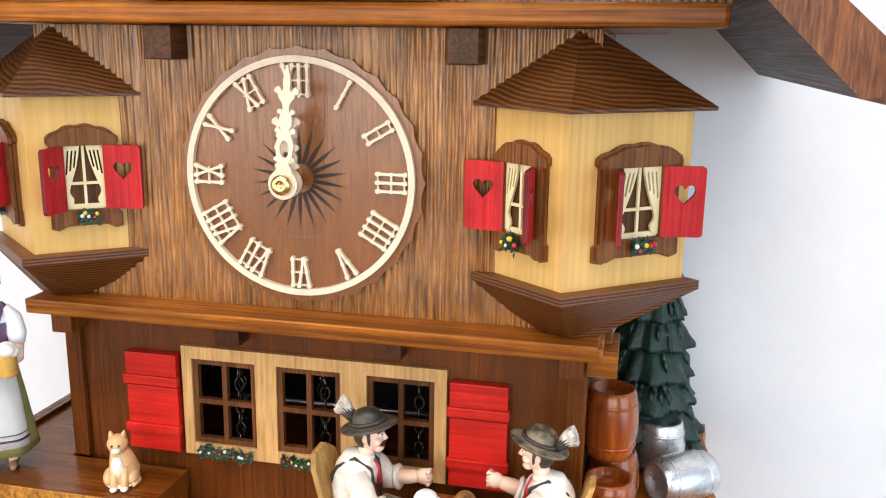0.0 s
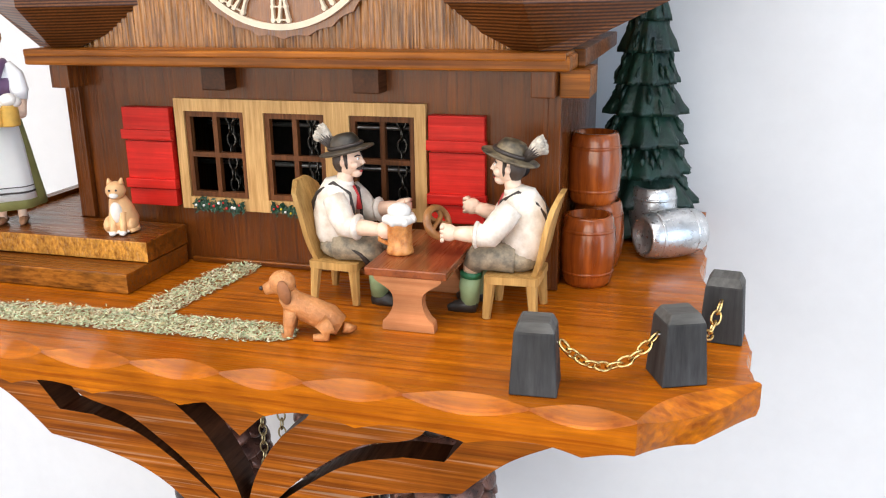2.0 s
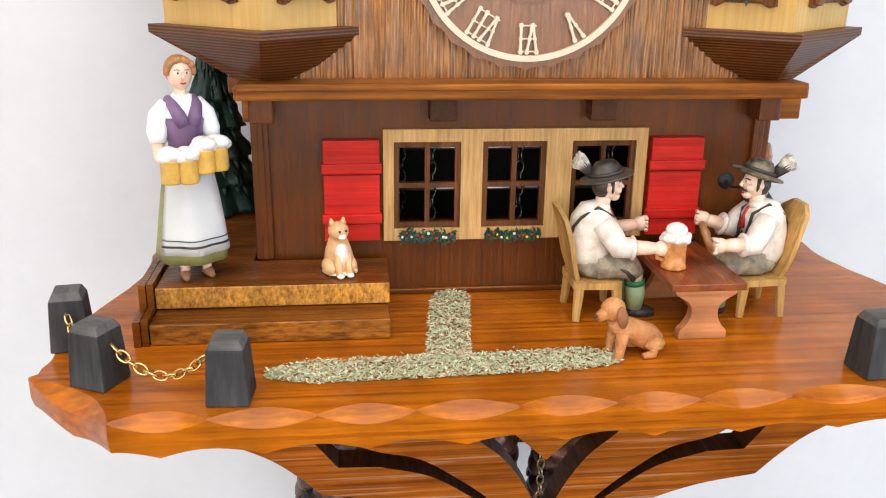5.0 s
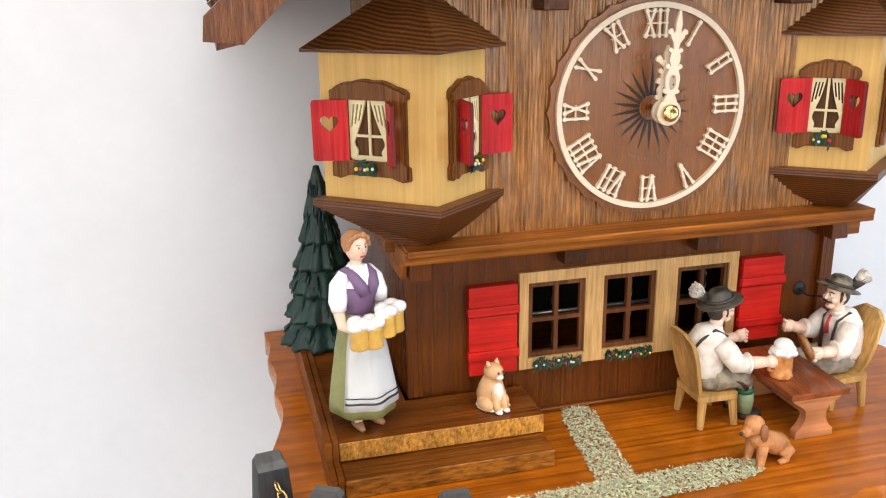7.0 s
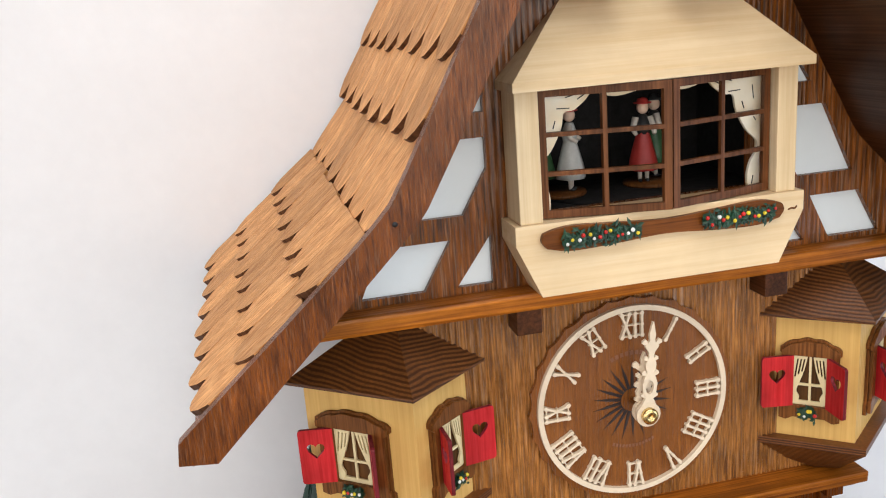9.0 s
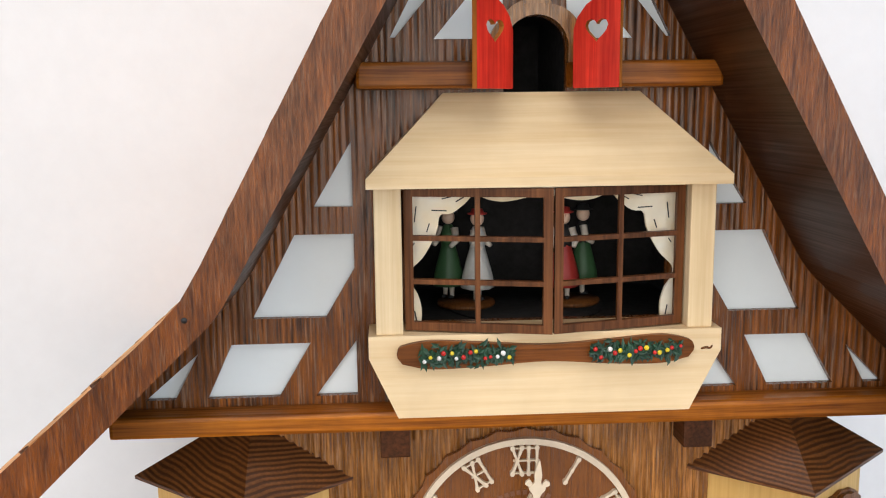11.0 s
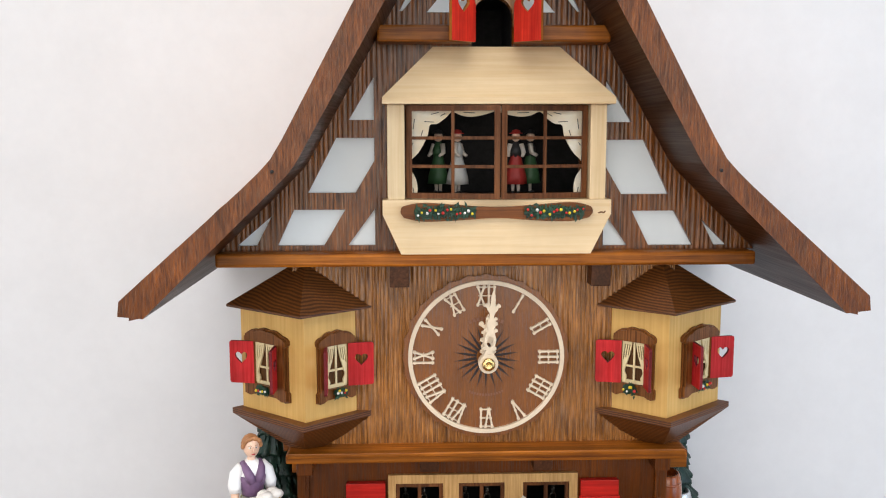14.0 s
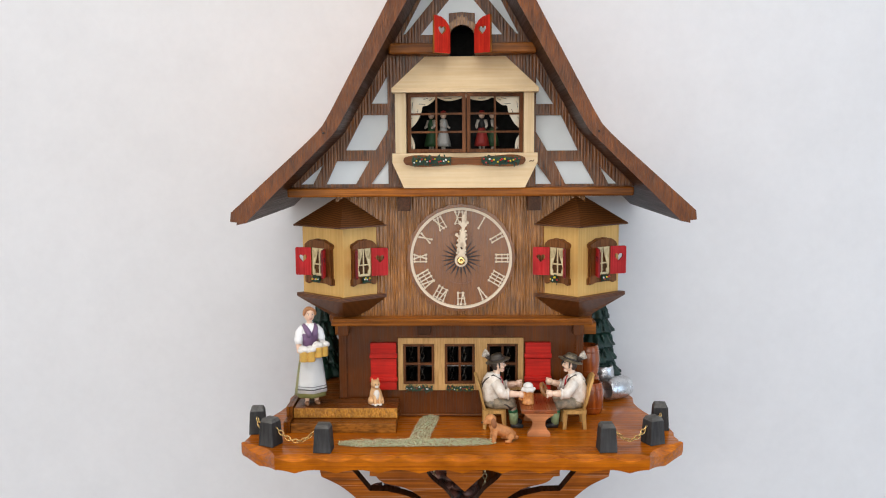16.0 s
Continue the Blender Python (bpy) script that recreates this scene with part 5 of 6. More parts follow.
def chair(at, turn):
    th = root("chair", (0, 0, 0), "small pale oak chair with a curved solid back", "chair", "chairs at the table")
    o = [(-0.0105, -0.0125), (0.0095, -0.0135), (0.0110, -0.0120), (0.0110, 0.0120), (0.0095, 0.0135), (-0.0105, 0.0125), (-0.0118, 0.0110), (-0.0118, -0.0110)]
    part("seat", sheet(bmesh.new(), o, [], lambda u, v, w: (u, v, 0.0155 + w), 0.0032), M_chair, th)
    for sx, sy in ((-1, -1), (-1, 1), (1, -1), (1, 1)):
        bm = tube(bmesh.new(), [(sx * 0.0088, sy * 0.0105, 0.0156), (sx * 0.0100, sy * 0.0120, 0.0)], [0.0026, 0.0018], 8, 0, False)
        part("leg", bm, M_chair, th)
    line = smooth_line([(-0.0092, 0.0185), (-0.0118, 0.0270), (-0.0138, 0.0370), (-0.0165, 0.0470), (-0.0190, 0.0530)], 5)
    bm = bmesh.new()
    rows = []
    for i, (x, z) in enumerate(line):
        u = i / (len(line) - 1)
        w = 0.0095 + 0.0030 * math.sin(math.pi * u * 0.9) - 0.005 * max(0, u - 0.8) / 0.2
        rows.append([bm.verts.new(p) for p in ((x + 0.0011, -w, z), (x + 0.0011, w, z), (x - 0.0011, w, z), (x - 0.0011, -w, z))])
    for a, b in zip(rows, rows[1:]):
        for k in range(4):
            bm.faces.new((a[k], a[(k + 1) % 4], b[(k + 1) % 4], b[k]))
    bm.faces.new(rows[0][::-1])
    bm.faces.new(rows[-1])
    part("backrest", bm, M_chair, th)
    th.matrix_basis = pose(*at, 0, 0, turn)
    return th


first_chair = chair((0.0330, -0.0170, Z0 + 0.0002), 0)
copy_thing(first_chair, pose(0.1115, -0.0185, Z0 + 0.0002, 0, 0, 180))


def table():
    th = root("table", (0.0745, -0.026, Z0), "small cherry wood trestle table with shaped plank legs", "table")
    part("tabletop", boxed(0.0575, 0.0915, -0.0550, 0.0040, 1.4655, 1.4690, bevel=0.0006), M_table, th, "glossy reddish tabletop")
    half = smooth_line([(0.0110, Z0 + 0.0002), (0.0106, Z0 + 0.0040), (0.0085, Z0 + 0.0062), (0.0062, Z0 + 0.0110), (0.0066, Z0 + 0.0160), (0.0100, Z0 + 0.0190), (0.0135, Z0 + 0.0212), (0.0142, Z0 + 0.0234)], 5)
    o = [(0.0745 + x, z) for x, z in half] + [(0.0745 - x, z) for x, z in reversed(half)]
    for y in (-0.0525, -0.0035):
        part("leg", sheet(bmesh.new(), o, [], front(y), 0.0048), M_tableleg, th)
    part("stretcher", boxed(0.0725, 0.0765, -0.0476, -0.0036, Z0 + 0.0100, Z0 + 0.0130), M_tableleg, th)


table()


def mug(at, turn):
    th = root("beer_mug", at, "amber beer mug with a white head of foam on the table", "mug")
    x, y, z = at
    lathe_bm = lathe(bmesh.new(), [(0.0056, 0.0), (0.0059, 0.0008), (0.0053, 0.0026), (0.0052, 0.0112), (0.0057, 0.0130), (0.0054, 0.0134)], at, 20, wob=lambda a, h: 1 + 0.035 * math.cos(8 * a))
    part("mug_body", lathe_bm, AMBER, th)
    bm = bmesh.new()
    rng = random.Random(2)
    ball(bm, (x, y, z + 0.0144), (0.0068, 0.0068, 0.0030))
    ball(bm, (x, y, z + 0.0176), (0.0050, 0.0050, 0.0036))
    for k in range(7):
        a = k * 0.9
        ball(bm, (x + 0.0056 * math.cos(a), y + 0.0056 * math.sin(a), z + 0.0138 + rng.uniform(-0.001, 0.001)), 0.0019, 0, None, 8, 6)
    part("foam", bm, FOAM, th)
    d = Vc((math.cos(radians(turn)), math.sin(radians(turn)), 0))
    o = Vc(at)
    bm = tube(bmesh.new(), [o + d * 0.0042 + Vc((0, 0, 0.0104)), o + d * 0.0082 + Vc((0, 0, 0.0094)), o + d * 0.0086 + Vc((0, 0, 0.0052)), o + d * 0.0042 + Vc((0, 0, 0.0034))], 0.0010, 8)
    part("handle", bm, AMBER, th)


mug((0.0655, -0.0335, 1.4693), 188)


def pretzel():
    """A baked ring with two crossed strands, held upright in the fist."""
    ring = [(0.0072 * math.cos(2 * math.pi * i / 28), 0.0, 0.0060 * math.sin(2 * math.pi * i / 28)) for i in range(29)]
    bm = tube(bmesh.new(), ring, [0.0013 + 0.0004 * math.sin(math.pi * i / 28) for i in range(29)], 8, cap=False)
    for s in (-1, 1):
        tube(bm, smooth_line([(s * 0.0064, 0.0, -0.0026), (s * 0.0026, 0.0006 * s, -0.0006), (-s * 0.0016, 0.0010 * s, 0.0018), (-s * 0.0036, 0.0008, 0.0050)], 4), 0.0010, 8)
    bm.transform(Matrix.Translation((0.0812, -0.0305, 1.4825)) @ Rz(72) @ Rx(-24))
    solo("pretzel", bm, paint("baked_crust", (0.36, 0.15, 0.045), 0.35, 0.2, 700), (0.0812, -0.0305, 1.4765), "brown baked pretzel held above the table", "pretzel")


pretzel()


def maid():
    at = (-0.1515, -0.0075, Z0 + 0.0203)
    mats = [SKIN, APRON, GINGER, BODICE, SKIRT, BEER, FOAM, SHOE, BROW, RED_TIE]
    S, A, H, B, U, E, F, O, L, M = range(10)
    bm = bmesh.new()
    fold = lambda a, z: 1 + 0.05 * math.sin(7 * a + 60 * z) * min(1.0, max(0.0, (0.055 - z) / 0.04))
    lathe(bm, [(0.0140, 0.0106), (0.0166, 0.0098), (0.0160, 0.0150), (0.0146, 0.0260), (0.0126, 0.0400), (0.0100, 0.0540), (0.0070, 0.0620)], (0, 0, 0), 28, U, wob=fold)
    # apron: the front third, a little proud
    rows = []
    n = len(bm.faces)
    for r, z in ((0.0166, 0.0148), (0.0160, 0.0200), (0.0148, 0.0300), (0.0130, 0.0420), (0.0106, 0.0540), (0.0082, 0.0620)):
        rows.append([bm.verts.new((r * 1.09 * fold(a, z) * math.cos(a), r * 1.09 * fold(a, z) * math.sin(a), z)) for a in (radians(-90 + 62 * (k / 8 - 1)) for k in range(17))])
    for p, q in zip(rows, rows[1:]):
        for k in range(16):
            bm.faces.new((p[k], p[k + 1], q[k + 1], q[k]))
    bmesh.ops.solidify(bm, geom=list(bm.faces)[n:], thickness=0.0005)
    bmesh.ops.recalc_face_normals(bm, faces=list(bm.faces)[n:])
    mark(bm, n, A, True)
    for z, w in ((0.0188, 0.00055), (0.0216, 0.00028)):
        r = 0.0163 - (z - 0.0188) * 0.12
        tube(bm, [(r * 1.115 * fold(a, z) * math.cos(a), r * 1.115 * fold(a, z) * math.sin(a), z) for a in (radians(-90 + 60 * (k / 10 - 1)) for k in range(21))], w, 6, L)
    tube(bm, [(0, 0, 0.0600), (0, -0.0004, 0.0690), (0, -0.0006, 0.0760), (0, 0.0002, 0.0815), (0, 0, 0.0850)], [0.0068, 0.0078, 0.0086, 0.0068, 0.0036], 18, A)
    tube(bm, [(0, 0, 0.0590), (0, -0.0002, 0.0630), (0, -0.0006, 0.0690), (0, -0.0008, 0.0735), (0, -0.0007, 0.0748)], [0.0074, 0.0072, 0.0087, 0.0094, 0.0088], 18, B)
    for s in (-1, 1):
        tube(bm, [(s * 0.0016, -0.0088, 0.0722), (s * 0.0036, -0.0086, 0.0765), (s * 0.0052, -0.0058, 0.0806), (s * 0.0056, 0.0002, 0.0826), (s * 0.0050, 0.0062, 0.0790), (s * 0.0036, 0.0084, 0.0730)], [0.0030, 0.0032, 0.0026, 0.0020, 0.0024, 0.0030], 12, B)
        tube(bm, [(s * 0.0034, -0.0030, 0.0846), (s * 0.0022, -0.0062, 0.0806), (s * 0.0006, -0.0088, 0.0764)], [0.0010, 0.0011, 0.0007], 8, A)
    tube(bm, [(0, 0, 0.0820), (0, -0.0004, 0.0890)], [0.0030, 0.0027], 10, S)
    for s in (-1, 1):
        tube(bm, [(s * 0.0062, 0, 0.0808), (s * 0.0104, 0.0002, 0.0756), (s * 0.0120, -0.0010, 0.0685), (s * 0.0122, -0.0020, 0.0640)], [0.0038, 0.0047, 0.0047, 0.0036], 12, A)
        tube(bm, [(s * 0.0122, -0.0015, 0.0645), (s * 0.0126, -0.0050, 0.0575), (s * 0.0086, -0.0130, 0.0556)], [0.0030, 0.0028, 0.0023], 10, S)
        ball(bm, (s * 0.0070, -0.0148, 0.0556), (0.0030, 0.0026, 0.0022), S)
        tube(bm, [(s * 0.0050, -0.0030, 0.0110), (s * 0.0052, -0.0036, 0.0030)], [0.0026, 0.0022], 8, S)
        tube(bm, [(s * 0.0052, 0.0000, 0.0020), (s * 0.0056, -0.0050, 0.0022), (s * 0.0062, -0.0092, 0.0013)], [0.0022, 0.0026, 0.0013], 8, O, squash=0.9)
        for dx, dy in ((0.0038, -0.0180), (0.0106, -0.0158)):
            lathe(bm, [(0.0043, 0.0), (0.0047, 0.0008), (0.0045, 0.0096), (0.0048, 0.0104)], (s * dx, dy, 0.0490 + (0.0038 if s > 0 else 0)), 14, E, wob=lambda a, z: 1 + 0.04 * math.cos(6 * a))
            for q in range(4):
                ball(bm, (s * dx + 0.0022 * math.cos(q * 1.7), dy + 0.0022 * math.sin(q * 1.7), 0.0606 + (0.0038 if s > 0 else 0) + 0.0012 * (q % 2)), (0.0044, 0.0038, 0.0030), F, None, 10, 7)
    hc = Vc((0.0, -0.0010, 0.0935))
    ball(bm, hc, (0.0055, 0.0058, 0.0070), S)
    tube(bm, [hc + Vc((0, -0.0054, 0.0012)), hc + Vc((0, -0.0067, -0.0010)), hc + Vc((0, -0.0052, -0.0018))], [0.0005, 0.0008, 0.0005], 6, S)
    ball(bm, hc + Vc((0, 0.0018, 0.0018)), (0.0064, 0.0058, 0.0066), H)
    ball(bm, hc + Vc((0, 0.0064, 0.0022)), (0.0040, 0.0032, 0.0040), H)
    rng = random.Random(9)
    for k in range(16):
        a = math.pi * (k / 15)
        ball(bm, hc + Vc((0.0060 * math.cos(a), -0.0012 - 0.0020 * math.sin(a), 0.0008 + 0.0058 * math.sin(a))), rng.uniform(0.0013, 0.0018), H, None, 8, 6)
    for s in (-1, 1):
        tube(bm, [hc + Vc((s * 0.0010, -0.0057, 0.0022)), hc + Vc((s * 0.0022, -0.0054, 0.0026)), hc + Vc((s * 0.0034, -0.0046, 0.0022))], 0.00018, 6, H)
        ball(bm, hc + Vc((s * 0.0021, -0.0050, 0.0010)), (0.0009, 0.0005, 0.0005), A, None, 8, 6)
        ball(bm, hc + Vc((s * 0.0020, -0.0053, 0.0010)), (0.0005, 0.0004, 0.0005), L, None, 8, 6)
    tube(bm, [hc + Vc((-0.0012, -0.0052, -0.0034)), hc + Vc((0, -0.0057, -0.0035)), hc + Vc((0.0012, -0.0052, -0.0034))], 0.00040, 6, M)
    bm.transform(Matrix.Translation(at) @ Rz(24) @ Matrix.Diagonal((0.95, 1.0, 0.972, 1)))
    solo("waitress_figurine", bm, mats, at, "painted figurine in purple bodice and white apron carrying beer mugs", "figurine")


maid()


def cat():
    at = (-0.0860, -0.0105, Z0 + 0.0203)
    bm = bmesh.new()
    G, W, L = range(3)
    ball(bm, (0, 0, 0.0015), (0.0078, 0.0068, 0.0017), W)
    tube(bm, [(0.0008, 0.0010, 0.0012), (0.0012, 0.0012, 0.0060), (0.0004, 0.0002, 0.0120), (-0.0004, -0.0010, 0.0175)], [0.0064, 0.0070, 0.0058, 0.0040], 14, G)
    ball(bm, (-0.0004, -0.0042, 0.0110), (0.0032, 0.0026, 0.0056), W)
    for s in (-1, 1):
        tube(bm, [(s * 0.0022, -0.0040, 0.0110), (s * 0.0024, -0.0052, 0.0050), (s * 0.0024, -0.0060, 0.0012)], [0.0021, 0.0017, 0.0018], 8, G)
        ball(bm, (s * 0.0024, -0.0068, 0.0014), (0.0018, 0.0020, 0.0013), W)
        ball(bm, (s * 0.0052, -0.0010, 0.0042), (0.0030, 0.0046, 0.0042), G)
        tube(bm, [(s * 0.0026 - 0.0005, -0.0012, 0.0246), (s * 0.0032 - 0.0005, -0.0010, 0.0274)], [0.0018, 0.0004], 6, G)
        ball(bm, (s * 0.0016 - 0.0004, -0.0062, 0.0226), 0.00055, L, None, 8, 6)
    ball(bm, (-0.0005, -0.0018, 0.0215), (0.0048, 0.0044, 0.0044), G)
    ball(bm, (-0.0005, -0.0052, 0.0198), (0.0022, 0.0018, 0.0016), W)
    tube(bm, [(0.0060, 0.0030, 0.0020), (0.0076, -0.0010, 0.0018), (0.0058, -0.0052, 0.0018)], [0.0016, 0.0015, 0.0011], 8, G)
    bm.transform(Matrix.Translation(at) @ Rz(22) @ Matrix.Diagonal((0.98, 1.28, 0.98, 1)))
    solo("cat_figurine", bm, [CATFUR, CATWHITE, BROW], at, "small ginger and white sitting cat figurine on the step", "figurine")


cat()


def dog():
    at = (0.0370, -0.0655, Z0 + 0.0002)
    bm = bmesh.new()
    F, E, L = range(3)
    tube(bm, [(0.0130, 0, 0.0038), (0.0085, 0, 0.0066), (0.0010, 0, 0.0100), (-0.0055, 0, 0.0130), (-0.0080, 0, 0.0165)], [0.0042, 0.0056, 0.0052, 0.0050, 0.0040], 14, F)
    for s in (-1, 1):
        tube(bm, [(-0.0060, s * 0.0034, 0.0110), (-0.0070, s * 0.0038, 0.0055), (-0.0075, s * 0.0040, 0.0012), (-0.0100, s * 0.0042, 0.0010)], [0.0030, 0.0024, 0.0019, 0.0013], 8, F)
        tube(bm, [(0.0100, s * 0.0045, 0.0060), (0.0066, s * 0.0058, 0.0040), (0.0078, s * 0.0060, 0.0013), (0.0030, s * 0.0064, 0.0012)], [0.0042, 0.0034, 0.0021, 0.0014], 8, F)
        ball(bm, (-0.0078, s * 0.0050, 0.0185), (0.0026, 0.0013, 0.0048), E, Ry(-14))
        ball(bm, (-0.0130, s * 0.0022, 0.0214), 0.0005, L, None, 8, 6)
    ball(bm, (-0.0095, 0, 0.0208), (0.0054, 0.0046, 0.0048), F)
    tube(bm, [(-0.0120, 0, 0.0198), (-0.0165, 0, 0.0180)], [0.0030, 0.0021], 10, F)
    ball(bm, (-0.0180, 0, 0.0186), 0.0009, L, None, 8, 6)
    tube(bm, [(0.0140, 0, 0.0030), (0.0165, 0.0010, 0.0022), (0.0185, 0.0030, 0.0018)], [0.0022, 0.0019, 0.0008], 8, F)
    bm.transform(Matrix.Translation(at) @ Rz(14) @ Matrix.Diagonal((1, 1, 1.06, 1)))
    solo("dog_figurine", bm, [FUR, FURDARK, BROW], at, "brown sitting spaniel figurine beside the table", "figurine")


dog()


# ---- posts and chains ----
def post():
    bm = bmesh.new()
    rows = [[bm.verts.new(p) for p in ((-a, -a, z), (a, -a, z), (a, a, z), (-a, a, z))] for a, z in ((0.0082, 0.0), (0.0069, 0.0222), (0.0052, 0.0258))]
    for p, q in zip(rows, rows[1:]):
        for k in range(4):
            bm.faces.new((p[k], p[(k + 1) % 4], q[(k + 1) % 4], q[k]))
    bm.faces.new(rows[0][::-1])
    bm.faces.new(rows[-1])
    bmesh.ops.bevel(bm, geom=bm.edges[:], offset=0.0004, segments=1, affect="EDGES")
    bm.normal_update()
    # upward faces take the paler grey
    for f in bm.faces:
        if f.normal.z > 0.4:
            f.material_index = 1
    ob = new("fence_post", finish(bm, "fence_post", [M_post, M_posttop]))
    tagged(ob, "charred grey wooden post with a chamfered top", "post", "fence posts on the board")
    return ob


POSTS = ((0.1330, -0.0895, 4), (0.1795, -0.0695, 24), (0.1955, -0.0270, 84), (-0.1265, -0.0905, -4), (-0.1790, -0.0730, -26), (-0.1990, -0.0375, -82))
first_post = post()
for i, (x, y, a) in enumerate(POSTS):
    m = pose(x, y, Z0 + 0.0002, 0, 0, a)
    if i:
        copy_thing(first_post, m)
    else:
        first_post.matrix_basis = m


def link_mesh(name, r_long, r_short, wire, mat):
    pts = [(r_long * math.cos(a), r_short * math.sin(a), 0) for a in (2 * math.pi * k / 12 for k in range(13))]
    return finish(tube(bmesh.new(), pts, wire, 6, cap=False), name, mat)


GOLD = link_mesh("link", 0.0030, 0.0018, 0.00050, M_chain)
BLACK = link_mesh("link", 0.0034, 0.0021, 0.0005, M_chainblack)
AGED = link_mesh("link", 0.0034, 0.0021, 0.0005, M_chaindark)


def chain(name, pts, mesh, pitch, label, eyes=()):
    """Interlocking links laid along a line; each link is turned a quarter against the last."""
    pts = [Vc(p) for p in pts]
    th = root(name, pts[0], label, "chain")
    seg = [(b - a).length for a, b in zip(pts, pts[1:])]
    total, n = sum(seg), 0
    n = max(2, int(total / pitch))
    for i in range(n):
        d = (i + 0.5) / n * total
        for a, b, l in zip(pts, pts[1:], seg):
            if d <= l:
                break
            d -= l
        p, t = a + (b - a) * min(1, d / l), (b - a).normalized()
        s = t.orthogonal().normalized() if abs(t.z) > 0.95 else Vc((0, 0, 1)).cross(t).normalized()
        u = t.cross(s)
        ob = new("link", mesh)
        ob.parent = th
        m = Matrix((t, s, u)).transposed().to_4x4() @ pose(0, 0, 0, 35 + 90 * (i % 2))
        ob.matrix_basis = Matrix.Translation(p - pts[0]) @ m
    for e, f in eyes:
        part("eyelet", tube(bmesh.new(), [e, (Vc(e) + Vc(f)) / 2, f], 0.00055, 8), M_steel, th)
    return th


def hang(a, b, sag, n=10):
    a, b = Vc(a), Vc(b)
    return [a + (b - a) * (i / n) - Vc((0, 0, sag * 4 * (i / n) * (1 - i / n))) for i in range(n + 1)]


ZC = Z0 + 0.0175
for sx in (1, -1):
    P = [(sx * abs(x), y) for x, y, _ in (POSTS[:3] if sx > 0 else POSTS[3:])]
    a, b = (P[0][0] + sx * 0.0085, P[0][1], ZC), (P[1][0] - sx * 0.0070, P[1][1] - 0.0045, ZC)
    chain("post_chain", hang(a, b, 0.0105), GOLD, 0.0041, "thin gold chain sagging between two posts", [((P[0][0] + sx * 0.0058, P[0][1], ZC), a), ((P[1][0] - sx * 0.0040, P[1][1] - 0.0020, ZC), b)])
    a, b = (P[1][0] + sx * 0.0050, P[1][1] + 0.0085, ZC), (P[2][0] - sx * 0.0015, P[2][1] - 0.0085, ZC)
    chain("post_chain", hang(a, b, 0.0100), GOLD, 0.0041, "thin gold chain sagging between two posts", [((P[1][0] + sx * 0.0025, P[1][1] + 0.0055, ZC), a), ((P[2][0] - sx * 0.0008, P[2][1] - 0.0055, ZC), b)])


# ---- barrels and kegs ----
def barrel(name, at, r, h, mat, label, turn=Matrix(), hoops=True):
    th = root(name, at, label, "barrel", "barrels beside the inn")
    prof = [(r * 0.80, 0), (r * 0.83, h * 0.03)]
    prof += [(r * (0.83 + 0.17 * math.sin(math.pi * (0.08 + 0.84 * k / 12)) ** 1.0), h * (0.05 + 0.90 * k / 12)) for k in range(13)]
    prof += [(r * 0.84, h * 0.97), (r * 0.82, h), (r * 0.68, h), (r * 0.66, h * 0.90), (0, h * 0.90)]
    part("barrel_body", lathe(bmesh.new(), prof, at, 32, 0, turn), mat, th)
    for f in (0.20, 0.80):
        rr = r * (0.83 + 0.17 * math.sin(math.pi * (0.08 + 0.84 * (f - 0.05) / 0.9)))
        part("hoop", lathe(bmesh.new(), [(rr * 0.99, h * f - 0.0009), (rr * 1.018, h * f - 0.0005), (rr * 1.018, h * f + 0.0005), (rr * 0.99, h * f + 0.0009)], at, 32, 0, turn), mat, th)
    return th


barrel("barrel", (0.1360, 0.0270, Z0 + 0.0002), 0.0130, 0.0325, M_barrel, "glossy red-brown wooden barrel standing on the board")
barrel("barrel", (0.1370, 0.0550, Z0 + 0.0002), 0.0130, 0.0330, M_barrel, "glossy red-brown wooden barrel under another barrel")
barrel("barrel", (0.1350, 0.0500, Z0 + 0.0333), 0.0130, 0.0335, M_barrel, "glossy red-brown wooden barrel stacked on another barrel")
barrel("keg", (0.1610, 0.1040, Z0 + 0.0002), 0.0128, 0.0300, M_silver, "silver painted keg standing upright")
barrel("keg", (0.1845, 0.0850, Z0 + 0.0126), 0.0124, 0.0325, M_silver, "silver painted keg lying on its side", Rz(36) @ Ry(-90))


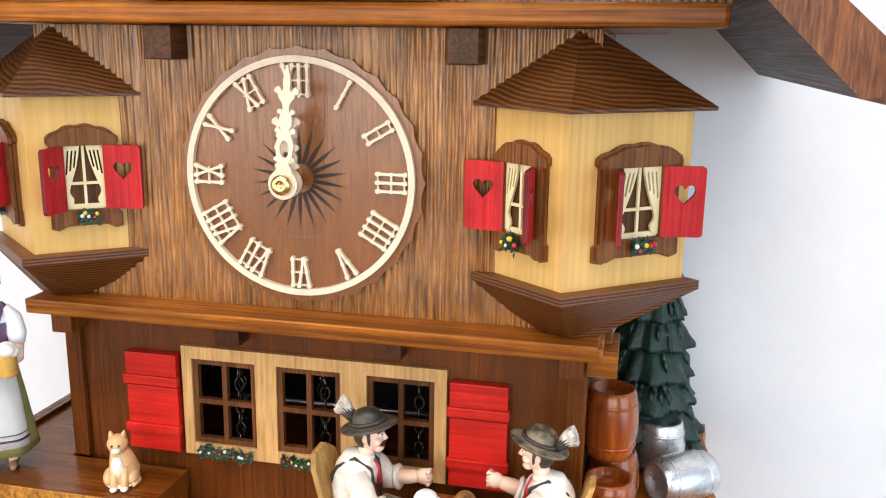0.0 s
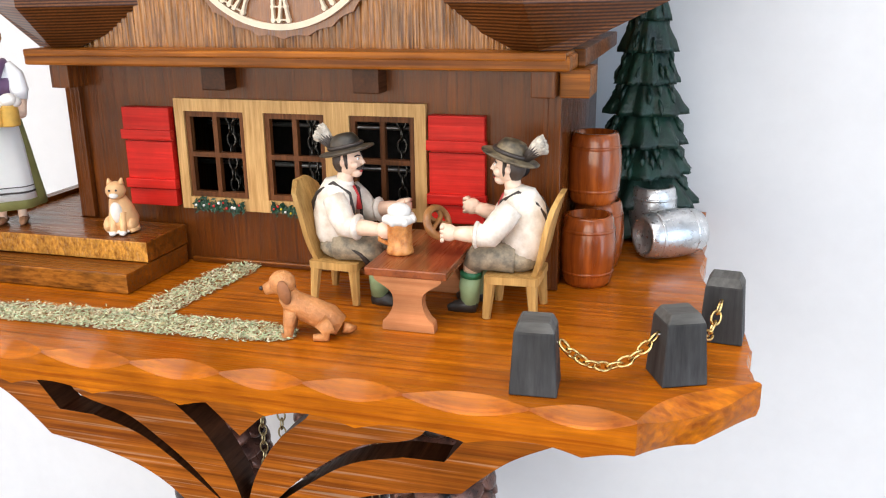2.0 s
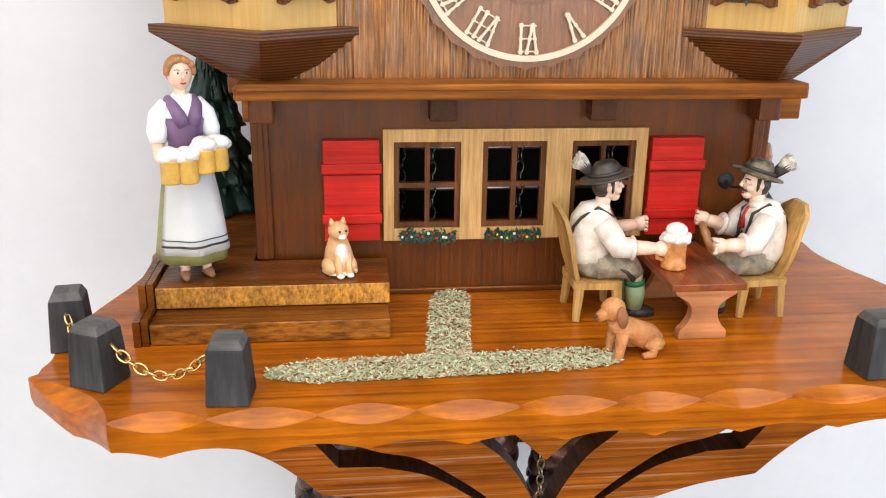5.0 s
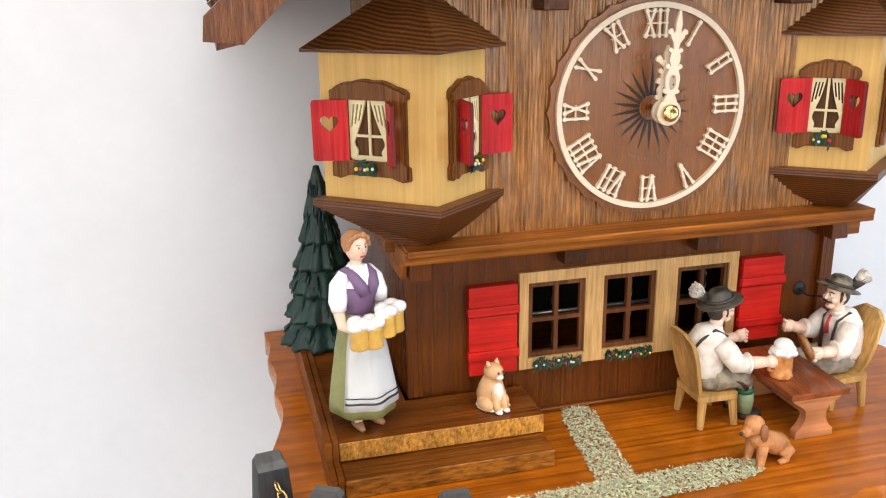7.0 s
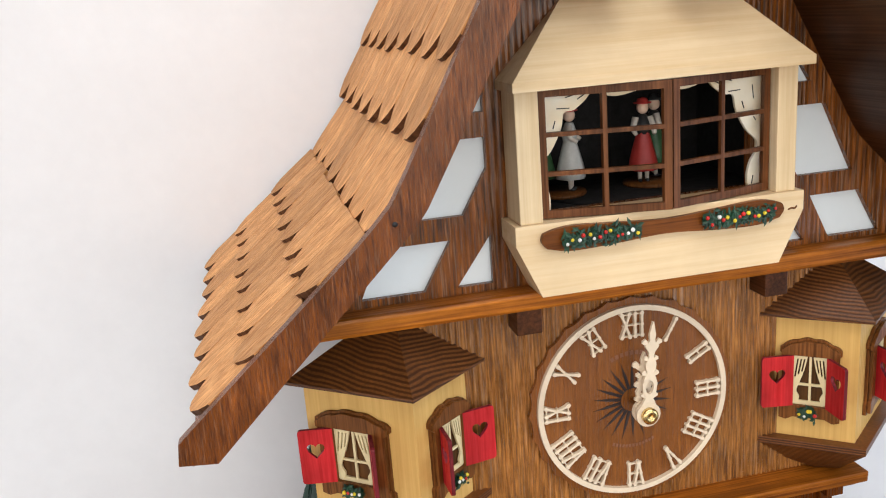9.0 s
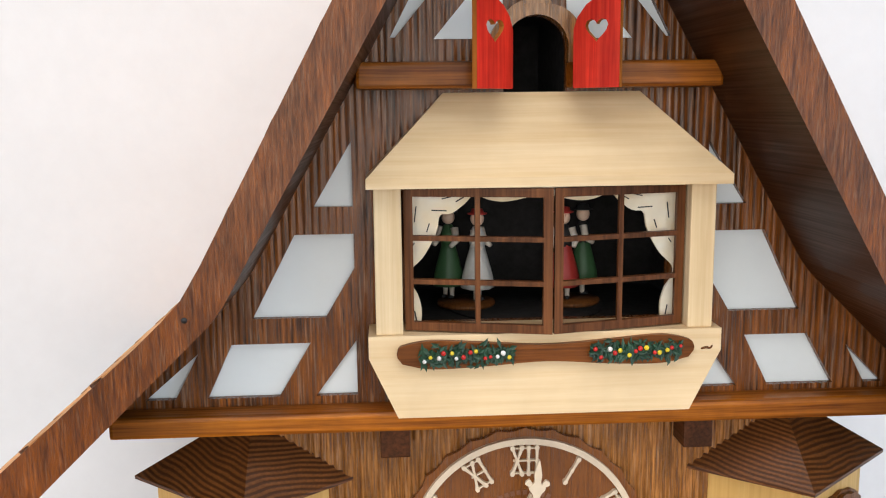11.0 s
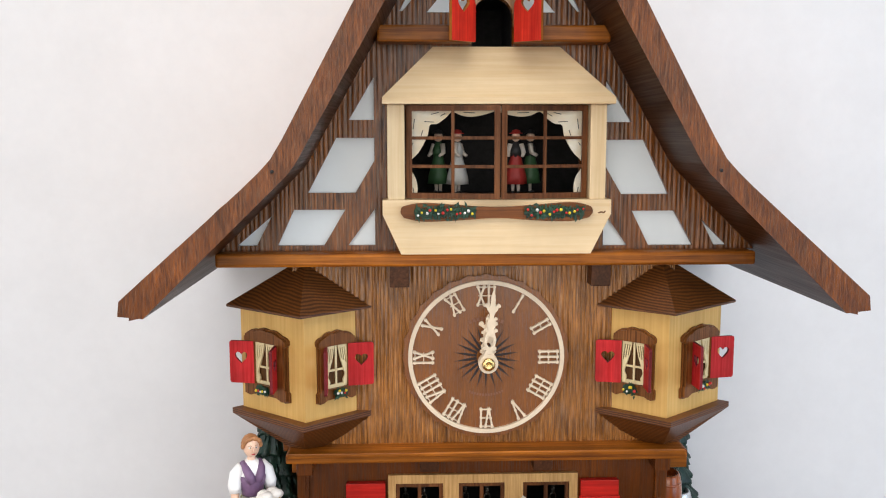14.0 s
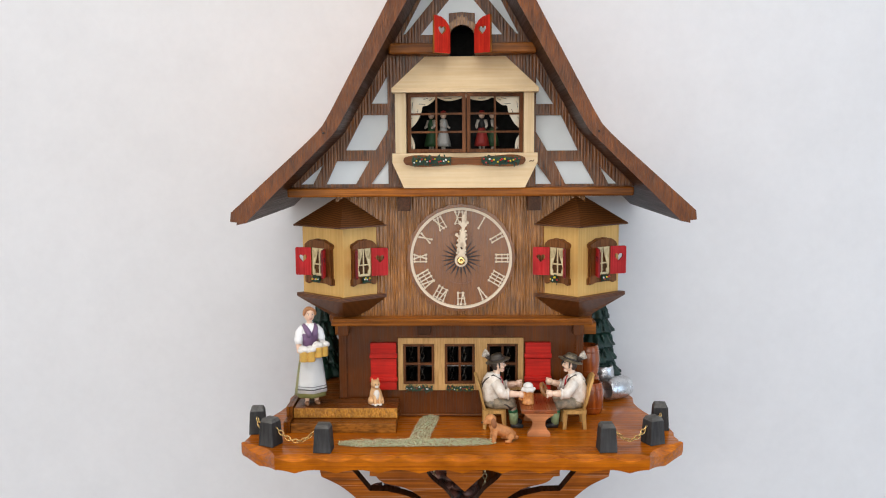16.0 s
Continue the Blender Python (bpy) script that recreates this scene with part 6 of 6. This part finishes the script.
# ---- fir trees ----
def fir(at, h, r, seed, label):
    """A carved fir: tiers of overlapping drooping boughs round a trunk."""
    rng = random.Random(seed)
    th = root("fir_tree", at, label, "tree", "fir trees beside the inn")
    part("trunk", tube(bmesh.new(), [at, Vc(at) + Vc((0, 0, h * 0.9))], [r * 0.16, r * 0.05], 8), M_trunk, th)
    bm = bmesh.new()
    tiers = max(6, round(h / 0.0185))
    for i in range(tiers):
        f = i / tiers
        z0 = h * (0.02 + 0.90 * f)
        rad = r * (1 - f) ** 0.80 + 0.0020
        lobes = max(6, 11 - i // 2)
        lift, off = h * 1.75 / tiers, rng.uniform(0, 6)
        ph = [rng.uniform(-0.5, 0.5) for _ in range(4)]

        def skirt(a, z, n=lobes, off=off, z0=z0, lift=lift, ph=ph):
            u = max(0.0, 1 - (z - z0) / lift)
            tooth = abs(((n * a / (2 * math.pi) + off + 0.12 * math.sin(3 * a + ph[0])) % 1.0) - 0.5) * 2
            return 1 + u * (0.20 * (0.5 - tooth) + 0.07 * math.sin(2 * a + ph[1] * 6)) + 0.035 * math.sin(5 * n * a + 900 * z)
        prof = [(rad * 0.30, z0 + lift * 0.10), (rad * 0.80, z0 + lift * 0.03), (rad * 1.00, z0 - lift * 0.03), (rad * 0.97, z0 + lift * 0.05)]
        prof += [(rad * q, z0 + lift * k) for q, k in ((0.88, 0.16), (0.78, 0.28), (0.66, 0.42), (0.54, 0.58), (0.40, 0.76), (0.20, 0.95))]
        lathe(bm, prof, at, 90, 0, wob=skirt)
        for k in range(lobes * 3):
            a = rng.uniform(0, 2 * math.pi)
            d, o, e = Vc((math.cos(a), math.sin(a), 0)), Vc(at), rng.uniform(0.05, 0.55)
            q = rad * (0.98 - 0.62 * e)
            tube(bm, [o + d * q * 0.86 + Vc((0, 0, z0 + lift * (e + 0.16))), o + d * q * 1.02 + Vc((0, 0, z0 + lift * (e + 0.02))), o + d * q * 1.10 + Vc((0, 0, z0 + lift * (e - 0.10)))], [rad * 0.035, rad * 0.085, rad * 0.012], 5, 0, True, squash=0.7)
    lathe(bm, [(0.0030, h * 0.90), (0.0022, h * 0.95), (0.0004, h)], at, 8)
    part("crown", bm, M_tree, th)


fir((0.1530, 0.122, Z0 + 0.0002), 0.160, 0.0290, 5, "dark green carved fir tree behind the barrels")
fir((-0.1550, 0.105, Z0 + 0.0203), 0.102, 0.0240, 6, "dark green carved fir tree behind the steps")


# ---- dried grass ----
def grass():
    rng = random.Random(21)
    verts, faces = [], []

    def spot():
        if rng.random() < 0.70:
            x = rng.uniform(-0.1150, 0.0320)
            yc = -0.0735 + 0.0045 * (x + 0.115) / 0.147
            k = min(1.0, (x + 0.1165) / 0.020, (0.036 - x) / 0.020)
            return x, yc + rng.uniform(-1, 1) * 0.0098 * max(0.15, k) ** 0.6
        y = rng.uniform(-0.066, 0.0125)
        xc = -0.0300 - 0.0100 * (0.02 - y) / 0.08
        return xc + rng.uniform(-1, 1) * (0.0098 - 0.002 * (y > 0.005)), y
    for i in range(9500):
        x, y = spot()
        z = Z0 + 0.0003 + abs(rng.gauss(0, 0.0008))
        a, l, w, t = rng.uniform(0, 6.283), rng.uniform(0.0006, 0.0017), rng.uniform(0.00022, 0.00046), rng.gauss(0, 0.22)
        d = Vc((math.cos(a) * math.cos(t), math.sin(a) * math.cos(t), math.sin(t))) * l
        s = Vc((-math.sin(a), math.cos(a), rng.uniform(-0.5, 0.5))) * w
        c = Vc((x, y, z + abs(d.z)))
        n = len(verts)
        verts += [tuple(c - d), tuple(c + s), tuple(c + d), tuple(c - s)]
        faces.append((n, n + 1, n + 2, n + 3))
    me = bpy.data.meshes.new("dried_grass")
    me.from_pydata(verts, [], faces)
    me.materials.append(M_grass)
    ob = new("dried_grass", me)
    tagged(ob, "dried green and straw coloured grass strewn as a path", "grass", kind="stuff")


grass()

# ---- flowers under the inn's windows ----
for i, (a, b) in enumerate(window_rects()[:2]):
    flower_box(clock, lambda u, v, w, c=(a + b) / 2: (c + u, 0.0098 - w, 1.4728 + v * 1.25 + 0.0006 * math.sin(u * 500)), 0.0270, 330, 80 + i)


# ---- weights and chains under the clock, and chains inside the inn ----
def pine_cone(at, r, h, seed, label):
    """A cast pine cone: a swelling core covered with overlapping scales."""
    rng = random.Random(seed)
    th = root("pine_cone_weight", at, label, "weight", "pine cone weights")
    o = Vc(at)
    width = lambda f: r * (math.sin(math.pi * min(1, 0.16 + 0.80 * f)) ** 0.75)
    # the core's colour makes the gaps between the scales dark
    part("cone_core", lathe(bmesh.new(), [(max(0.002, width(k / 14) * 0.88), -h * k / 14) for k in range(15)], at, 20), M_conecore, th)
    bm = bmesh.new()
    rows = 15
    for i in range(rows):
        f = (i + 0.4) / rows
        n = 8
        for k in range(n):
            a = 2 * math.pi * (k + 0.5 * (i % 2) + rng.uniform(-0.08, 0.08)) / n
            d = Vc((math.cos(a), math.sin(a), 0))
            p = o + d * width(f) * 0.93 + Vc((0, 0, -h * f))
            m = Rz(math.degrees(a)) @ Ry(52)
            ball(bm, p, (r * 0.26, r * 0.40, h * 0.020), 0, m, 14, 7)
    part("scale_cover", bm, M_cone, th, "copper bronzed scales", "stuff")
    part("hook", tube(bmesh.new(), [o + Vc((0, 0, -0.004)), o + Vc((0, 0, 0.010))], 0.0009, 8), M_steel, th)


CONES = ((-0.086, 0.060, 1.345), (-0.010, 0.075, 1.385), (0.055, 0.060, 1.352))
for i, c in enumerate(CONES):
    pine_cone(c, 0.0285, 0.140, 40 + i, "bronzed cast pine cone weight hanging under the clock")
    chain("weight_chain", [(c[0], c[1], 1.4265), (c[0], c[1], c[2] + 0.008)], AGED, 0.0052, "aged brass weight chain")
for x, y in ((-0.041, 0.030), (-0.029, 0.030), (0.025, 0.030)):
    chain("weight_chain", [(x, y, 1.4265), (x, y, 1.262)], AGED, 0.0052, "aged brass weight chain hanging under the board")
for x, y in ((-0.0400, 0.0205), (-0.0530, 0.050), (0.0035, 0.0205), (-0.0095, 0.050), (0.0490, 0.0205)):
    chain("inner_chain", [(x, y, 1.5410), (x, y, 1.4440)], BLACK, 0.0056, "blackened steel chain behind the inn windows")
for y, z in ((0.046, 1.4870), (0.058, 1.5060)):
    part("movement_rod", tube(bmesh.new(), [(-0.075, y, z), (0.075, y, z)], 0.0012, 8), M_steel, clock, "thin steel rod of the movement behind the windows")


# ---- dancers on their turntable ----
def dancer(at, turn, dress, top, hat, dark, seed):
    bm = bmesh.new()
    mats = [SKIN, dress, top, hat, dark, SHIRT]
    lathe(bm, [(0.0050, 0.0008), (0.0064, 0.0), (0.0058, 0.0050), (0.0044, 0.0110), (0.0030, 0.0165), (0.0026, 0.0195)], (0, 0, 0.0060), 16, 1, wob=lambda a, z: 1 + 0.06 * math.cos(6 * a))
    for s in (-1, 1):
        tube(bm, [(s * 0.0016, 0, 0.0110), (s * 0.0016, 0, 0.0010)], [0.0013, 0.0009], 8, 5)
        ball(bm, (s * 0.0016, -0.0006, 0.0008), (0.0010, 0.0018, 0.0008), 4)
        tube(bm, [(s * 0.0030, 0, 0.0310), (s * 0.0046, -0.0010, 0.0255), (s * 0.0040, -0.0040, 0.0235)], [0.0016, 0.0014, 0.0009], 8, 5)
    tube(bm, [(0, 0, 0.0225), (0, 0, 0.0270), (0, 0, 0.0320)], [0.0028, 0.0034, 0.0018], 12, 2)
    ball(bm, (0, 0, 0.0354), (0.0026, 0.0027, 0.0031), 0)
    lathe(bm, [(0.0038, 0.0), (0.0040, 0.0004), (0.0026, 0.0007), (0.0022, 0.0022), (0.0, 0.0028)], (0, 0, 0.0374), 14, 3)
    bm.transform(Matrix.Translation(at) @ Rz(turn) @ Matrix.Diagonal((1.15, 1.15, 1.06, 1)))
    return bm, mats


DG, DR, DW, DK = paint("dancer_green", (0.05, 0.13, 0.05), 0.5), paint("dancer_red", (0.55, 0.05, 0.04), 0.5), paint("dancer_white", (0.8, 0.78, 0.72), 0.5), paint("dancer_black", (0.03, 0.03, 0.03), 0.5)
part("turntable", lathe(bmesh.new(), [(0.036, 0), (0.036, 0.0008), (0.0, 0.0008)], (0.005, 0.034, 1.7102), 40), M_dark, clock, "dark turntable")
for x in (-0.0215, 0.0265):
    part("dancer_stand", lathe(bmesh.new(), [(0.0130, 0), (0.0132, 0.0006), (0.0130, 0.0018), (0.0, 0.0018)], (x, 0.0335, 1.7110), 28), M_surround, clock, "round wooden stand of a dancing couple")
COUPLES = ((-0.0290, 0.0390, -40, (DG, DG, DK, DK), "green coat and dark hat"), (-0.0165, 0.0310, 60, (DW, DW, DR, DK), "white dress and red hat"),
           (0.0225, 0.0310, -10, (DR, DK, DR, DK), "red skirt and black bodice"), (0.0335, 0.0410, 80, (DG, DK, DK, DK), "dark jacket and green coat"))
for i, (x, y, a, spec, words) in enumerate(COUPLES):
    bm, mats = dancer((x, y, 1.7128), a, *spec, i)
    solo("dancer_figurine", bm, mats, (x, y, 1.7128), "tiny painted dancing figurine in " + words, "figurine", "dancers on the turntable")


# ---- wire from the wall to the second man ----
bm = lathe(bmesh.new(), [(0.0041, 0.0), (0.0041, 0.0003), (0.0, 0.0003)], (0.1070, 0.0129, 1.4975), 20, 0, Rx(90))
part("wire_hole", bm, M_ink, clock, "round dark hole in the wall")
bm = tube(bmesh.new(), smooth_line([(0.1070, 0.0132, 1.4975), (0.1066, 0.0060, 1.4962), (0.1072, -0.0040, 1.4985), (0.1086, -0.0120, 1.5010)], 4), 0.0006, 8)
solo("pull_wire", bm, M_ink, (0.1070, 0.0132, 1.4975), "thin black bent wire running from the wall to the figurine", "wire")
